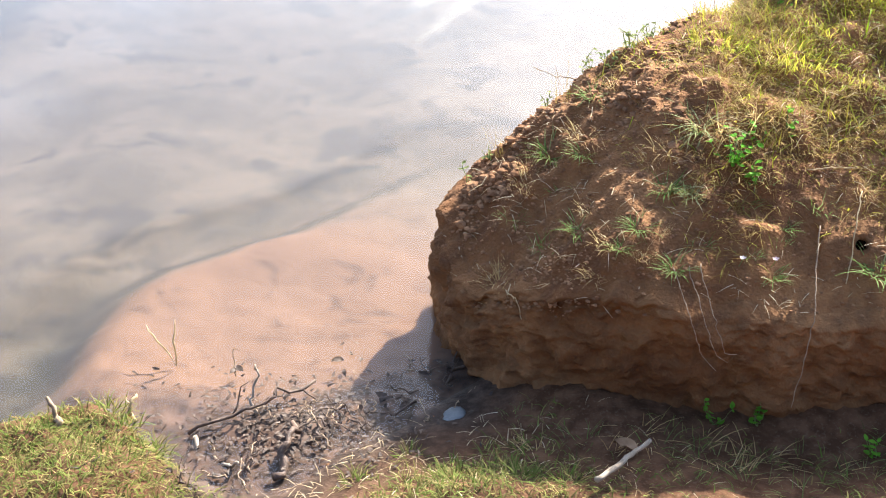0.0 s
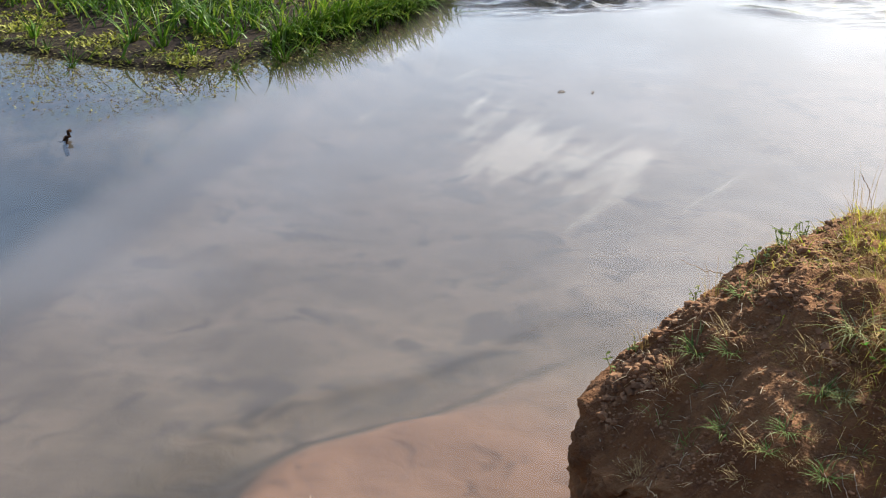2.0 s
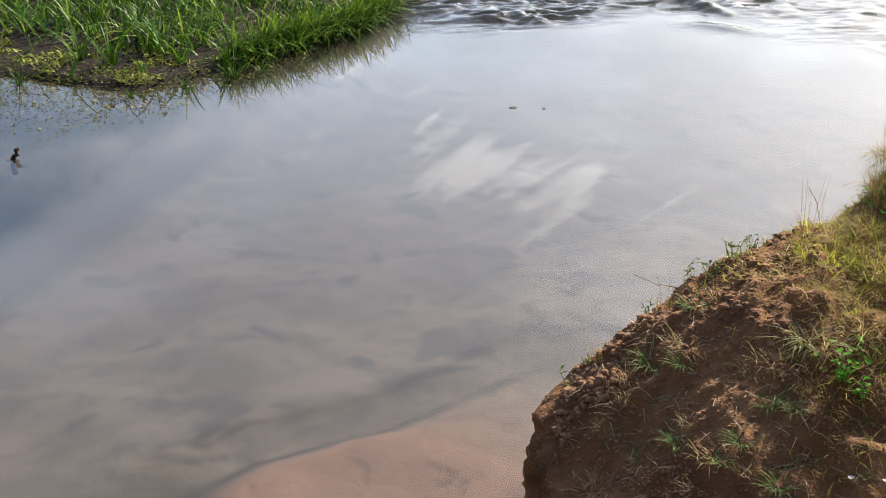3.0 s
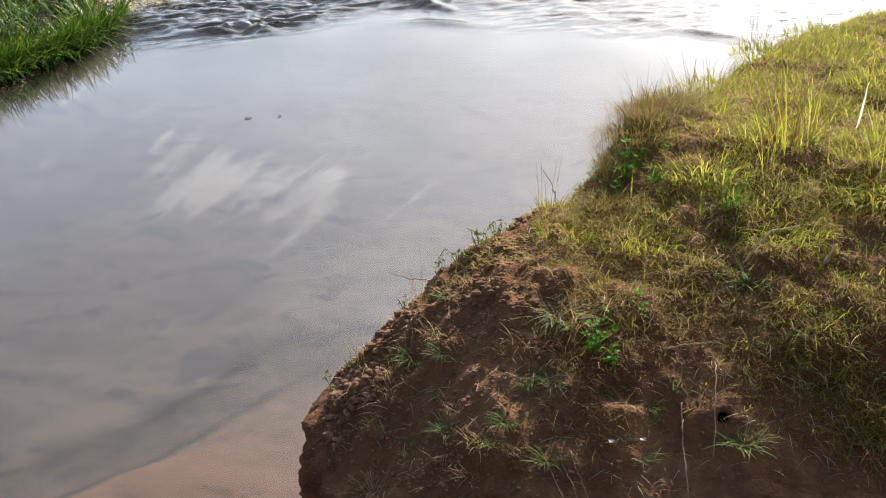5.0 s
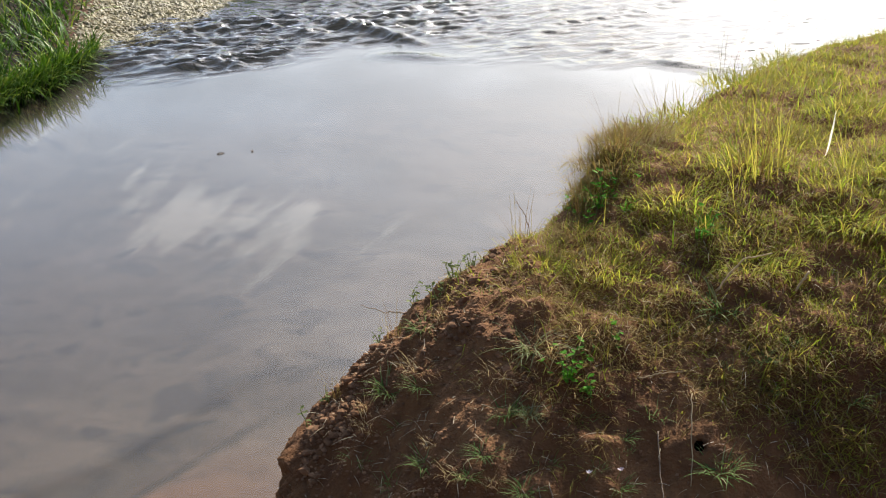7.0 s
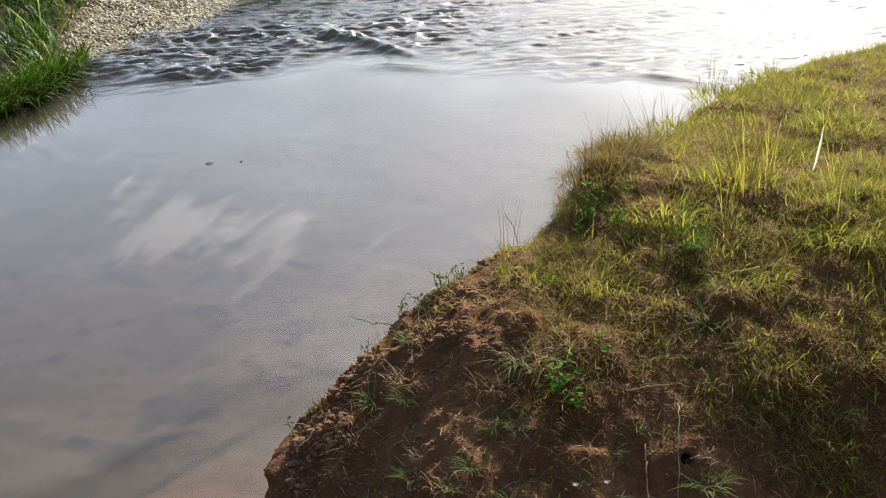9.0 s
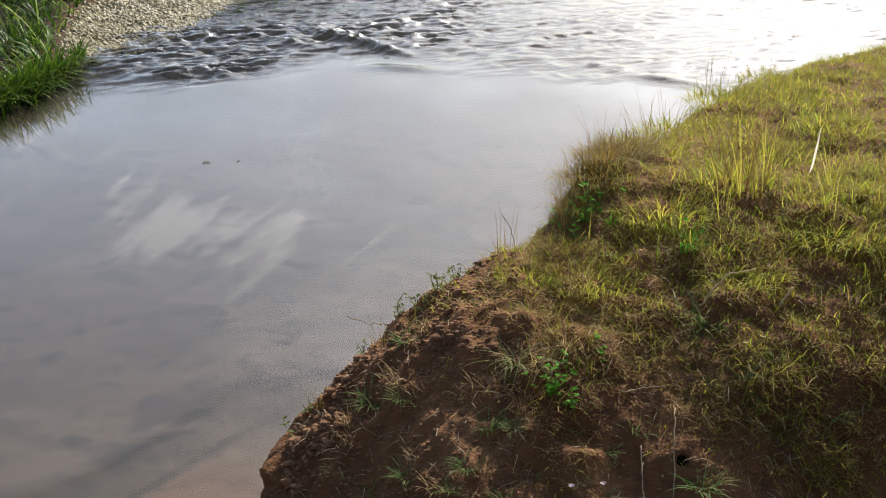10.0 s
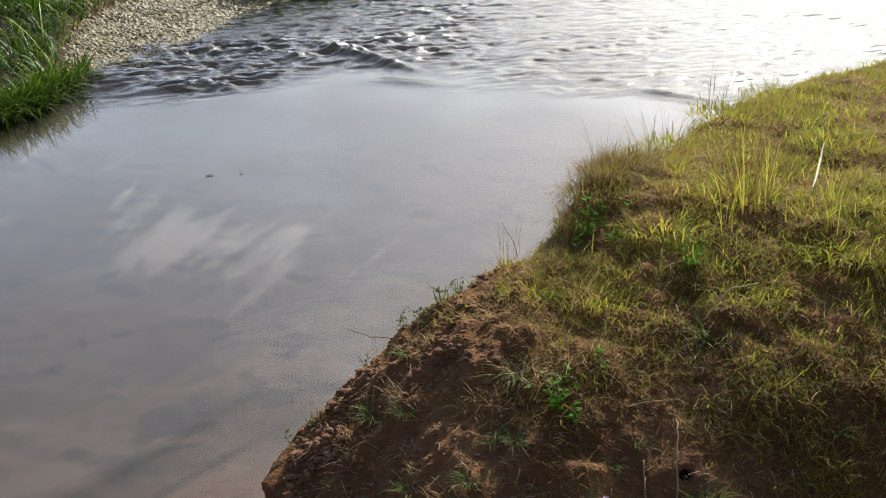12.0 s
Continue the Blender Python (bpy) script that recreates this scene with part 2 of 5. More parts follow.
def water_material():
    k = Nodes("river_water")
    mp = k.n("ShaderNodeMapping", Vector=k.pos.outputs["Position"], Rotation=(0, 0, radians(-60)))
    mp = k.n("ShaderNodeMapping", Vector=mp.outputs["Vector"], Scale=(0.8, 6.0, 1.0))
    rip = k.noise(6.0, 1, mp.outputs["Vector"])
    swirl = k.noise(2.0, 2, distort=0.8)
    h = k.math("ADD", k.math("MULTIPLY", rip, 0.06), k.math("MULTIPLY", swirl, 0.3))
    nb = k.bump(h, 0.04, 0.02)
    nb = k.bump(k.math("MULTIPLY", k.noise(18.0, 2), k.attr("quick")), 0.5, 0.012, nb)
    facing = k.n("ShaderNodeLayerWeight", Blend=0.5, Normal=nb).outputs["Facing"]
    fr = k.math("ADD", k.math("MULTIPLY", k.math("POWER", facing, 5.0), 0.98), 0.02)
    gl = k.n("ShaderNodeBsdfGlossy", Color=(1, 1, 1, 1), Roughness=k.ramp(k.attr("quick"), 0.0, 0.5, 0.008, 0.08), Normal=nb).outputs[0]
    clear = k.n("ShaderNodeBsdfTransparent", Color=k.mix(k.attr("quick"), (0.92, 0.91, 0.89), (0.6, 0.6, 0.58))).outputs[0]
    murk = k.n("ShaderNodeBsdfDiffuse", Color=(0.119, 0.102, 0.086, 1)).outputs[0]
    thick = k.math("MULTIPLY", k.ramp(k.attr("depth"), 0.0, 0.28, 0.06, 0.52), k.ramp(k.math("ADD", k.math("MULTIPLY", k.attr("quick"), 2.0), k.math("MULTIPLY", k.attr("clear"), 0.42)), 0.0, 0.4, 1.0, 0.02))
    body = k.n("ShaderNodeMixShader", i0=thick, i1=clear, i2=murk).outputs[0]
    return k.surface(k.n("ShaderNodeMixShader", i0=fr, i1=body, i2=gl).outputs[0])


def blade_material(name, colours, glow=0.45, rough=0.6, spec=0.05):
    """Leaf colours picked blade by blade; thin leaves let light through."""
    k = Nodes(name)
    rnd = k.pos.outputs["Random Per Island"]
    cr = k.t.nodes.new("ShaderNodeValToRGB")
    cr.color_ramp.interpolation = "LINEAR"
    els = cr.color_ramp.elements
    while len(els) < len(colours):
        els.new(0.5)
    for i, c in enumerate(colours):
        els[i].position = i / (len(colours) - 1)
        els[i].color = (*c, 1)
    k.t.links.new(rnd, cr.inputs["Fac"])
    c = k.mix(k.ramp(k.noise(35.0, 2), 0.35, 0.7, 0, 0.5), cr.outputs["Color"], colours[0])
    df = k.principled(c, rough, spec=spec)
    tr = k.n("ShaderNodeBsdfTranslucent", Color=c).outputs[0]
    return k.surface(k.n("ShaderNodeMixShader", i0=glow, i1=df, i2=tr).outputs[0])


SOIL, GROUND, WATER = soil_material(), ground_material(), water_material()
BANK_GRASS = blade_material("bank_grass", [(0.32, 0.21, 0.05), (0.34, 0.42, 0.025), (0.56, 0.44, 0.08), (0.23, 0.38, 0.02), (0.46, 0.43, 0.06)], 0.55)
THATCH = blade_material("thatch", [(0.14, 0.075, 0.028), (0.36, 0.235, 0.065), (0.23, 0.165, 0.035), (0.46, 0.33, 0.11), (0.27, 0.25, 0.035)], 0.45)
SHORE_GRASS = blade_material("shore_grass", [(0.06, 0.042, 0.02), (0.10, 0.16, 0.025), (0.24, 0.165, 0.065), (0.11, 0.18, 0.025), (0.40, 0.32, 0.13)], 0.3)
DRY_GRASS = blade_material("dry_grass", [(0.34, 0.20, 0.085), (0.66, 0.51, 0.24), (0.50, 0.34, 0.15), (0.78, 0.65, 0.36)], 0.5)
LUSH_GRASS = blade_material("lush_grass", [(0.018, 0.045, 0.004), (0.10, 0.22, 0.012), (0.028, 0.07, 0.005), (0.12, 0.24, 0.015), (0.40, 0.48, 0.06)], 0.25, 0.45, 0.12)
# wet edge blades, their backlit shade put into near-black colours
DARK_GRASS = blade_material("shaded_wet_grass", [(0.010, 0.011, 0.005), (0.03, 0.04, 0.010), (0.03, 0.018, 0.010), (0.09, 0.12, 0.018)], 0.1)

# ================= the lie of the land =================
BANK = chaikin([(9, 1.5), (4.5, 1.75), (2.5, 1.93), (1.5, 2.0), (0.9, 2.02), (0.5, 2.05), (0.25, 2.13), (0.07, 2.3), (-0.015, 2.45),
                (-0.014, 2.65), (0.065, 2.78), (0.34, 2.9), (0.68, 3.03), (0.92, 3.3), (1.35, 3.76), (1.75, 4.3), (2.4, 4.85), (4, 5.8), (9, 8)], 3)
BAR = chaikin([(-0.93, 1.7), (-0.93, 2.39), (-0.92, 2.6), (-0.86, 2.82), (-0.74, 2.95), (-0.58, 3.05), (-0.42, 3.16), (-0.26, 3.38), (-0.1, 3.56), (0.3, 3.95), (1, 4.5), (1, 1.7)], 2)


def near_shore(x):
    return np.interp(x, [-400, -40, -6, -3, -1.0, -0.9, -0.79, -0.72, -0.63, -0.46, -0.33, -0.23, -0.11, -0.04, 0.06, 0.15, 0.3, 0.6, 0.8, 1.3, 1.75, 2.4, 4, 9, 40, 400],
                     [-80, -8, 1.0, 1.8, 2.08, 2.12, 2.17, 2.12, 2.02, 1.9, 1.9, 2.02, 2.1, 2.17, 2.26, 2.36, 2.5, 2.78, 3.05, 3.6, 4.1, 4.6, 5.5, 7.7, 28, 260])


def far_shore(x):
    return np.interp(x, [-400, -40, -12, -6, -3.6, -3.04, -2.61, -2.31, -2.06, -1.87, -1.5, -1.27, -1.15, -1.08, -0.81, -0.41, -0.08, 0.31, 2, 6, 40, 400],
                     [20, 9, 7.8, 7.2, 6.9, 6.68, 6.53, 6.45, 6.75, 7.25, 7.85, 8.3, 8.75, 9.2, 9.45, 10.2, 11.35, 12.15, 14.6, 19.2, 60, 420])


def grass_front(y):
    """Where the far grass ends and the gravel bar begins."""
    return np.interp(y, [6.5, 8.0, 9.3, 10.3, 11.36, 12.5, 16], [-1.15, -1.08, -1.16, -1.20, -0.97, -0.73, 0.1])


def bank_top(x, y):
    """Height of the raised bank's top, without its edge."""
    east = sstep(0.9, 1.15, x)
    slope = (1 - east) * (0.375 + 0.70 * np.minimum(y - 2.1, 0.08) + 0.51 * np.maximum(y - 2.18, 0)) + east * (0.31 + 0.92 * np.minimum(y - 2.1, 0.24) + 0.50 * np.maximum(y - 2.34, 0))
    t = smin(0.264 + 0.80 * x + 0.33 * np.minimum(y - 2.60 - 0.2 * x, 0) - 0.05 * np.maximum(y - 2.60 - 0.2 * x, 0), slope, 0.10)
    t = smin(t, np.interp(x, [0.5, 0.85, 1.0, 1.5, 2.0, 2.4], [0.69, 0.68, 0.735, 0.755, 0.735, 0.71]), 0.15)
    t = t + 0.075 * np.exp(-((x - 1.05) / 0.2) ** 2 - ((y - 3.32) / 0.28) ** 2)
    t = t + 0.028 * np.exp(-((x - 0.12) / 0.1) ** 2) * sstep(2.5, 2.75, y)
    return t + 0.06 * fbm(x * 2.5, y * 2.5, 3, 3) + 0.05 * fbm(x * 8, y * 8, 4, 5)


def bank_height(x, y, s):
    return bank_top(x, y) * (1 - 0.14 * np.exp(-np.maximum(s, 0) / 0.05))


def bank_skin(x, y, s):
    """The bank's top with its crumbs."""
    rough = 0.4 + 0.6 * sstep(0.9, 0.1, x)
    slope = sstep(3.0, 2.6, y - 0.1 * x)
    flank = sstep(0.75, 0.25, x - 0.35 * (y - 2.5)) * sstep(2.3, 2.5, y + 0.4 * x)
    clod = 0.075 * flank * (np.abs(fbm(x * 12, y * 12, 2, 33)) - 0.1)
    return bank_height(x, y, s) + clod + slope * (0.055 * (np.abs(fbm(x * 9, y * 9, 3, 34, 0.6)) - 0.1) + 0.04 * fbm(x * 14, y * 14, 3, 35)) + 0.030 * rough * (np.abs(fbm(x * 22, y * 22, 3, 31, 0.6)) - 0.12) + 0.012 * fbm(x * 55, y * 55, 3, 32)


def land(x, y):
    """Height of the ground sheet: near shore, river bed, far shore."""
    n, g = near_shore(x), far_shore(x)
    sn, sf = n - y, (y - g) * 0.55
    near = 0.004 + 0.055 * sstep(0.0, 0.04, sn + 0.02 * fbm(x * 15, y * 15, 3, 18)) * sstep(-0.5, -0.66, x) + 0.17 * sn * (1 - np.clip(sn / 5, 0, 0.5))
    near = np.minimum(near, 0.26 + 0.02 * np.clip(sn, 0, 50) ** 0.5) + (0.03 + 0.05 * sstep(-0.4, -0.6, x)) * fbm(x * 7, y * 7, 4, 11) * sstep(0, 0.1, sn)
    near = near + 0.05 * np.exp(-((x - 0.06) / 0.22) ** 2 - ((y - 1.78) / 0.09) ** 2)
    near = near - 0.085 * np.exp(-((x - 0.85) / 0.27) ** 2 - ((y - 1.86) / 0.16) ** 2) - 0.03 * sstep(0.35, 0.6, x) * sstep(1.82, 1.98, y)
    # unseen rise behind the camera, added to block low skylight
    near = near + 2.2 * sstep(-0.8, -6.0, y) + 0.9 * sstep(-1.6, -5.0, x) * sstep(1.6, 0.2, y)
    far = 0.03 * sstep(0.0, 0.06, sf) * sstep(-0.95, -1.15, x) + 0.06 * np.maximum(sf, 0) + 0.13 * np.maximum(sf - 0.3, 0) + 0.05 * fbm(x * 3, y * 3, 4, 12) * sstep(0, 0.4, sf)
    far = np.minimum(far, 0.9)
    bar = inside_distance(x, y, BAR)
    b = sstep(-0.17, 0.10, bar + 0.09 * fbm(x * 4, y * 4, 4, 13)) * sstep(3.7, 2.7, y + 0.5 * x)
    deep = -0.17 - 0.10 * sstep(0.2, 1.5, -bar) + 0.09 * fbm(x * 1.8, y * 1.8, 4, 14)
    shallow = -0.012 - 0.05 * sstep(0, 0.9, -sn) + 0.02 * fbm(x * 7, y * 7, 3, 15)
    shallow = shallow + 0.03 * np.exp(-((x + 0.37) / 0.17) ** 2 - ((y - 2.1) / 0.14) ** 2) + 0.014 * fbm(x * 18, y * 18, 3, 19) * sstep(2.5, 2.2, y)
    bed = deep * (1 - b) + shallow * b
    edge = np.minimum(sstep(0, 0.25, -sn), sstep(0, 0.9, -sf))
    bed = bed * edge - 0.003
    h = np.where(sn > 0, near, np.where(sf > 0, far, bed))
    inb = inside_distance(x, y, BANK)
    h = np.where((sn > 0) & (y < 2.3), h + (0.02 + 0.05 * fbm(x * 9, y * 9, 3, 29)) * sstep(-0.13, 0.03, inb) * sstep(0.05, 0.2, x) * sstep(0.6, 0.25, x), h)
    return np.where((inb > 0.22), np.maximum(h, bank_height(x, y, inb) - 0.10 - 0.3 * sstep(0.15, 0.0, inb - 0.22)), h), sn, sf, b


def dropoff_band(x, y):
    """The drop-off's shade, painted along the sand bar, wide at its mouth and narrowing upstream."""
    bar = inside_distance(x, y, BAR) + 0.06 * fbm(x * 4, y * 4, 3, 13)
    wide = np.interp(y, [2.3, 2.7, 3.0, 3.2, 3.6], [0.32, 0.25, 0.15, 0.09, 0.06])
    return sstep(0.04, -0.06, bar) * sstep(1.1, 0.5, -bar / wide) * sstep(3.9, 3.4, y)


def build_ground():
    xs = steps((-420, -5.5, 12.0), (-5.5, -1.3, 0.05), (-1.3, 1.3, 0.016), (1.3, 4.0, 0.06), (4.0, 420, (0.1, 1.25)))
    xs = np.concatenate([-steps((5.5, 420, (0.1, 1.25)))[::-1], xs[xs > -5.49]])
    ys = np.concatenate([-steps((0.9, 420, (0.08, 1.3)))[::-1], steps((0.9, 1.4, 0.05), (1.4, 2.7, 0.014), (2.7, 12.5, 0.045), (12.5, 900, (0.06, 1.25)))[1:]])
    X, Y = np.meshgrid(xs, ys, indexing="ij")
    Z, sn, sf, b = land(X, Y)
    me = np_mesh("ground", np.stack([X, Y, Z], -1).reshape(-1, 3), grid_quads(len(xs), len(ys)))
    attribute(me, "sand", b)
    attribute(me, "gravel", sstep(0, 0.1, sf) * sstep(-0.08, 0.06, X - grass_front(Y) + 0.15 * fbm(X * 4, Y * 4, 3, 20)) * sstep(2.2, 1.6, sf))
    attribute(me, "deep", sstep(0.07, -0.12, X + 2.1 - 0.17 * (Y - 3.9) + 0.12 * fbm(X * 2, Y * 2, 3, 27)) * sstep(-0.35, -0.8, sf))
    attribute(me, "dropoff_shade", dropoff_band(X, Y))
    attribute(me, "shaded_bog", sstep(-0.1, 0.05, sf) * sstep(-1.2, -1.5, X) * sstep(2.2, 1.4, sf))
    attribute(me, "weed_shade", sstep(-0.62, -0.2, sf + 0.25 * fbm(X * 2.5, Y * 2.5, 4, 28)) * sstep(-1.05, -1.3, X))
    attribute(me, "mud", sstep(0.25, 0.75, sstep(0.08, 0.0, sn) * (0.55 * sstep(-0.38, -0.08, sn)) + np.exp(-((X + 0.30) / 0.30) ** 2 - ((Y - 2.11) / 0.20) ** 2) + 0.7 * fbm(X * 9, Y * 9, 4, 25)))
    attribute(me, "riffle_dark", sstep(7.4, 8.6, Y + 0.8 * fbm(X * 1.5, Y * 1.5, 3, 17)) * sstep(-2.2, -0.6, X))
    attribute(me, "soaked", sstep(0.03, 0.0, Z))
    attribute(me, "wet", sstep(0.012, -0.002, Z + 0.006 * fbm(X * 20, Y * 20, 3, 16)))
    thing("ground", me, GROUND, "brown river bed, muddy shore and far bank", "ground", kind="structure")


# standing waves of the riffle: from, to, height
WAVES = [(0.62, 9.95, 1.25, 8.8, 0.06), (0.30, 9.6, 0.62, 9.3, 0.03), (2.65, 7.75, 2.95, 7.4, 0.022), (2.4, 8.2, 2.6, 8.05, 0.02), (1.0, 8.5, 1.3, 8.3, 0.015), (-0.6, 8.5, -0.2, 8.6, 0.02)]


def build_water():
    xs = np.concatenate([-steps((3.0, 400, (0.06, 1.3)))[::-1], steps((-3.0, 5.5, 0.025), (5.5, 400, (0.06, 1.3)))[1:]])
    ys = np.concatenate([[-90, -20, -5, 0], steps((1.4, 3.6, 0.03), (3.6, 7.2, 0.07), (7.2, 12.5, 0.018), (12.5, 500, (0.03, 1.2)))])
    X, Y = np.meshgrid(xs, ys, indexing="ij")
    line = np.interp(X, [-3, -1.2, -0.9, -0.35, 0.0, 0.3, 0.7, 1.2, 1.45, 1.9, 2.71, 5], [8.6, 8.5, 8.1, 8.15, 8.35, 8.8, 9.3, 8.75, 8.3, 8.15, 7.3, 6.4])
    m = sstep(-0.25, 0.6, Y - line + 1.1 * fbm(X * 1.5, Y * 1.5, 3, 21)) * sstep(60, 13, Y)
    m = m * (1.0 - 0.62 * sstep(0.9, 2.0, X - 0.3 * (Y - 9)))
    u, v = X * 0.97 + Y * 0.25, Y * 0.97 - X * 0.25
    crest = 0.5 - 2 * np.abs(fbm(u * 3.2, v * 7.6, 2, 24, 0.35))
    chop = 0.5 - 2 * np.abs(fbm(u * 8.0, v * 15.0, 1, 22))
    gust = 0.6 + 0.75 * sstep(-0.15, 0.15, fbm(u * 0.8, v * 1.6, 2, 75))
    Z = m * gust * (0.046 * crest + 0.027 * chop)
    for ax, ay, bx, by, high in WAVES:
        ex, ey = bx - ax, by - ay
        k = np.clip(((X - ax) * ex + (Y - ay) * ey) / (ex * ex + ey * ey), 0, 1)
        d = np.hypot(X - ax - k * ex, Y - ay - k * ey) + 0.05 * fbm(X * 5, Y * 5, 2, 26)
        Z = Z + high * np.exp(-(d / 0.07) ** 2) * np.sin(np.pi * np.clip(k, 0.05, 0.95)) ** 0.5
        m = np.maximum(m, 0.6 * np.exp(-(d / 0.16) ** 2))
    clear = sstep(0.12, -0.2, X + 2.1 - 0.17 * (Y - 3.9) + 0.12 * fbm(X * 2, Y * 2, 3, 27))
    # murk thinned off the far grass, so the bed's painted shade shows
    clear = np.maximum(clear, sstep(-0.8, -0.3, (Y - far_shore(X)) * 0.55) * sstep(-0.7, -1.0, X))
    # murk thinned over the bar's edge, so the painted drop-off shade shows
    clear = np.maximum(clear, 0.9 * dropoff_band(X, Y))
    me = np_mesh("water", np.stack([X, Y, Z], -1).reshape(-1, 3), grid_quads(len(xs), len(ys)))
    attribute(me, "depth", np.maximum(-land(X, Y)[0], 0))
    attribute(me, "quick", m)
    attribute(me, "clear", clear)
    thing("water", me, WATER, "murky shallow river water reflecting a bright cloudy sky", "water", kind="structure")


def build_bank():
    # top
    xs, ys = np.concatenate([np.arange(-0.1, 1.6, 0.009), np.arange(1.6, 4.2, 0.02)]), np.concatenate([np.arange(1.8, 3.4, 0.009), np.arange(3.4, 6.2, 0.02)])
    X, Y = np.meshgrid(xs, ys, indexing="ij")
    s = inside_distance(X, Y, BANK)
    Z = bank_skin(X, Y, s)
    keep = s > 0.03
    for hx, hy, hr in BURROWS:
        keep &= np.hypot(X - hx, Y - hy) > hr
    top = np_mesh("top", np.stack([X, Y, Z], -1).reshape(-1, 3), grid_quads(len(xs), len(ys), keep))
    bank = thing("river_bank", None, None, "eroded red-brown earth bank topped with sunlit grass", "river bank", kind="structure")
    part("top", top, SOIL, bank)
    # face
    p = BANK[(BANK[:, 0] < 4.6)]
    d = np.r_[0, np.cumsum(np.hypot(*np.diff(p, axis=0).T))]
    u = np.arange(0, d[-1], 0.010)
    C = np.stack([np.interp(u, d, p[:, 0]), np.interp(u, d, p[:, 1])], 1)
    T = np.gradient(C, axis=0)
    ker = np.ones(9) / 9
    T = np.stack([np.convolve(np.pad(T[:, i], 4, "edge"), ker, "valid") for i in (0, 1)], 1)
    T /= np.linalg.norm(T, axis=1)[:, None]
    Nn = np.stack([T[:, 1], -T[:, 0]], 1)
    probe = inside_distance(C[:, 0] + 0.02 * Nn[:, 0], C[:, 1] + 0.02 * Nn[:, 1], BANK)
    Nn[probe < 0] *= -1
    w = np.linspace(0, 1, 76)
    U, W = np.meshgrid(u, w, indexing="ij")
    # offset inwards along the profile: toe, hollow, brow
    knots = [0, 0.12, 0.3, 0.55, 0.78, 0.9, 1.0]
    off = np.interp(W, knots, [0.0, 0.0, 0.004, 0.008, 0.012, 0.02, 0.06])
    off = off + np.interp(W, knots, [0.02, 0.025, 0.035, 0.03, 0.01, 0.0, 0.0]) * (sstep(0.2, 0.5, C[:, 0]) * (C[:, 1] < 2.6))[:, None]
    hz = np.interp(W, knots, [-0.25, 0.02, 0.26, 0.58, 0.84, 0.93, 1.0])
    fade = sstep(1.0, 0.8, W)
    off = off + (0.07 * fbm(U * 3.2, W * 2.0, 4, 41) + 0.075 * (np.abs(fbm(U * 9, W * 3.2, 4, 42, 0.6)) - 0.1) + 0.055 * fbm(U * 19, W * 6.5, 3, 45) + 0.022 * fbm(U * 60, W * 40, 2, 44)) * fade
    X = C[:, 0][:, None] + Nn[:, 0][:, None] * off
    Y = C[:, 1][:, None] + Nn[:, 1][:, None] * off
    ex, ey = C[:, 0] + Nn[:, 0] * 0.06, C[:, 1] + Nn[:, 1] * 0.06
    crest = bank_skin(ex, ey, inside_distance(ex, ey, BANK))[:, None]
    Z = hz * crest + 0.02 * fbm(U * 20, W * 12, 4, 43, 0.6) * fade
    Z = np.where(W > 0.99, Z - 0.006, Z)
    face = np_mesh("face", np.stack([X, Y, Z], -1).reshape(-1, 3), grid_quads(len(u), len(w)))
    part("face", face, SOIL, bank)


BURROWS = [(0.888, 2.19, 0.013)]


# ================= grass =================
def blade_mesh(name, roots, length, width, rng, lean=(0.2, 0.6), bend=0.5, heading=None, levels=3):
    """Many curved tapering blades in one mesh."""
    n = len(roots)
    L = length * rng.uniform(0.55, 1.15, n)
    Wd = width * rng.uniform(0.6, 1.2, n)
    az = rng.uniform(0, 2 * np.pi, n) if heading is None else heading + rng.normal(0, 0.7, n)
    ln = rng.uniform(*lean, n)
    bd = bend * rng.uniform(0.3, 1.3, n)
    dx, dy = np.cos(az), np.sin(az)
    tw = az + np.pi / 2 + rng.normal(0, 0.5, n)
    wx, wy = np.cos(tw), np.sin(tw)
    verts = np.zeros((n, 2 * levels + 1, 3))
    for i in range(levels + 1):
        t = i / levels
        ang = ln + bd * t
        h = L * t * np.cos(np.clip(ang, 0, 1.9)) * 1.0
        r = L * t * np.sin(np.clip(ang, 0, 1.9))
        p = np.stack([roots[:, 0] + dx * r, roots[:, 1] + dy * r, roots[:, 2] + h], -1)
        hw = 0.5 * Wd * (1 - t) ** 0.6
        if i < levels:
            verts[:, 2 * i] = p - np.stack([wx * hw, wy * hw, 0 * hw], -1)
            verts[:, 2 * i + 1] = p + np.stack([wx * hw, wy * hw, 0 * hw], -1)
        else:
            verts[:, 2 * levels] = p
    base = (np.arange(n) * (2 * levels + 1))[:, None]
    quads = np.concatenate([base + np.array([2 * i, 2 * i + 1, 2 * i + 3, 2 * i + 2]) for i in range(levels - 1)])
    tris = base + np.array([2 * levels - 2, 2 * levels - 1, 2 * levels])
    return np_mesh(name, verts.reshape(-1, 3), quads, tris)


def scatter(rng, n, x0, x1, y0, y1, density, height):
    """Random roots where density(x, y) allows them."""
    x, y = rng.uniform(x0, x1, n), rng.uniform(y0, y1, n)
    k = rng.uniform(0, 1, n) < density(x, y)
    x, y = x[k], y[k]
    return np.stack([x, y, height(x, y)], -1)


def on_bank(x, y):
    return bank_skin(x, y, inside_distance(x, y, BANK)) - 0.004


def on_land(x, y):
    return land(x, y)[0] - 0.004


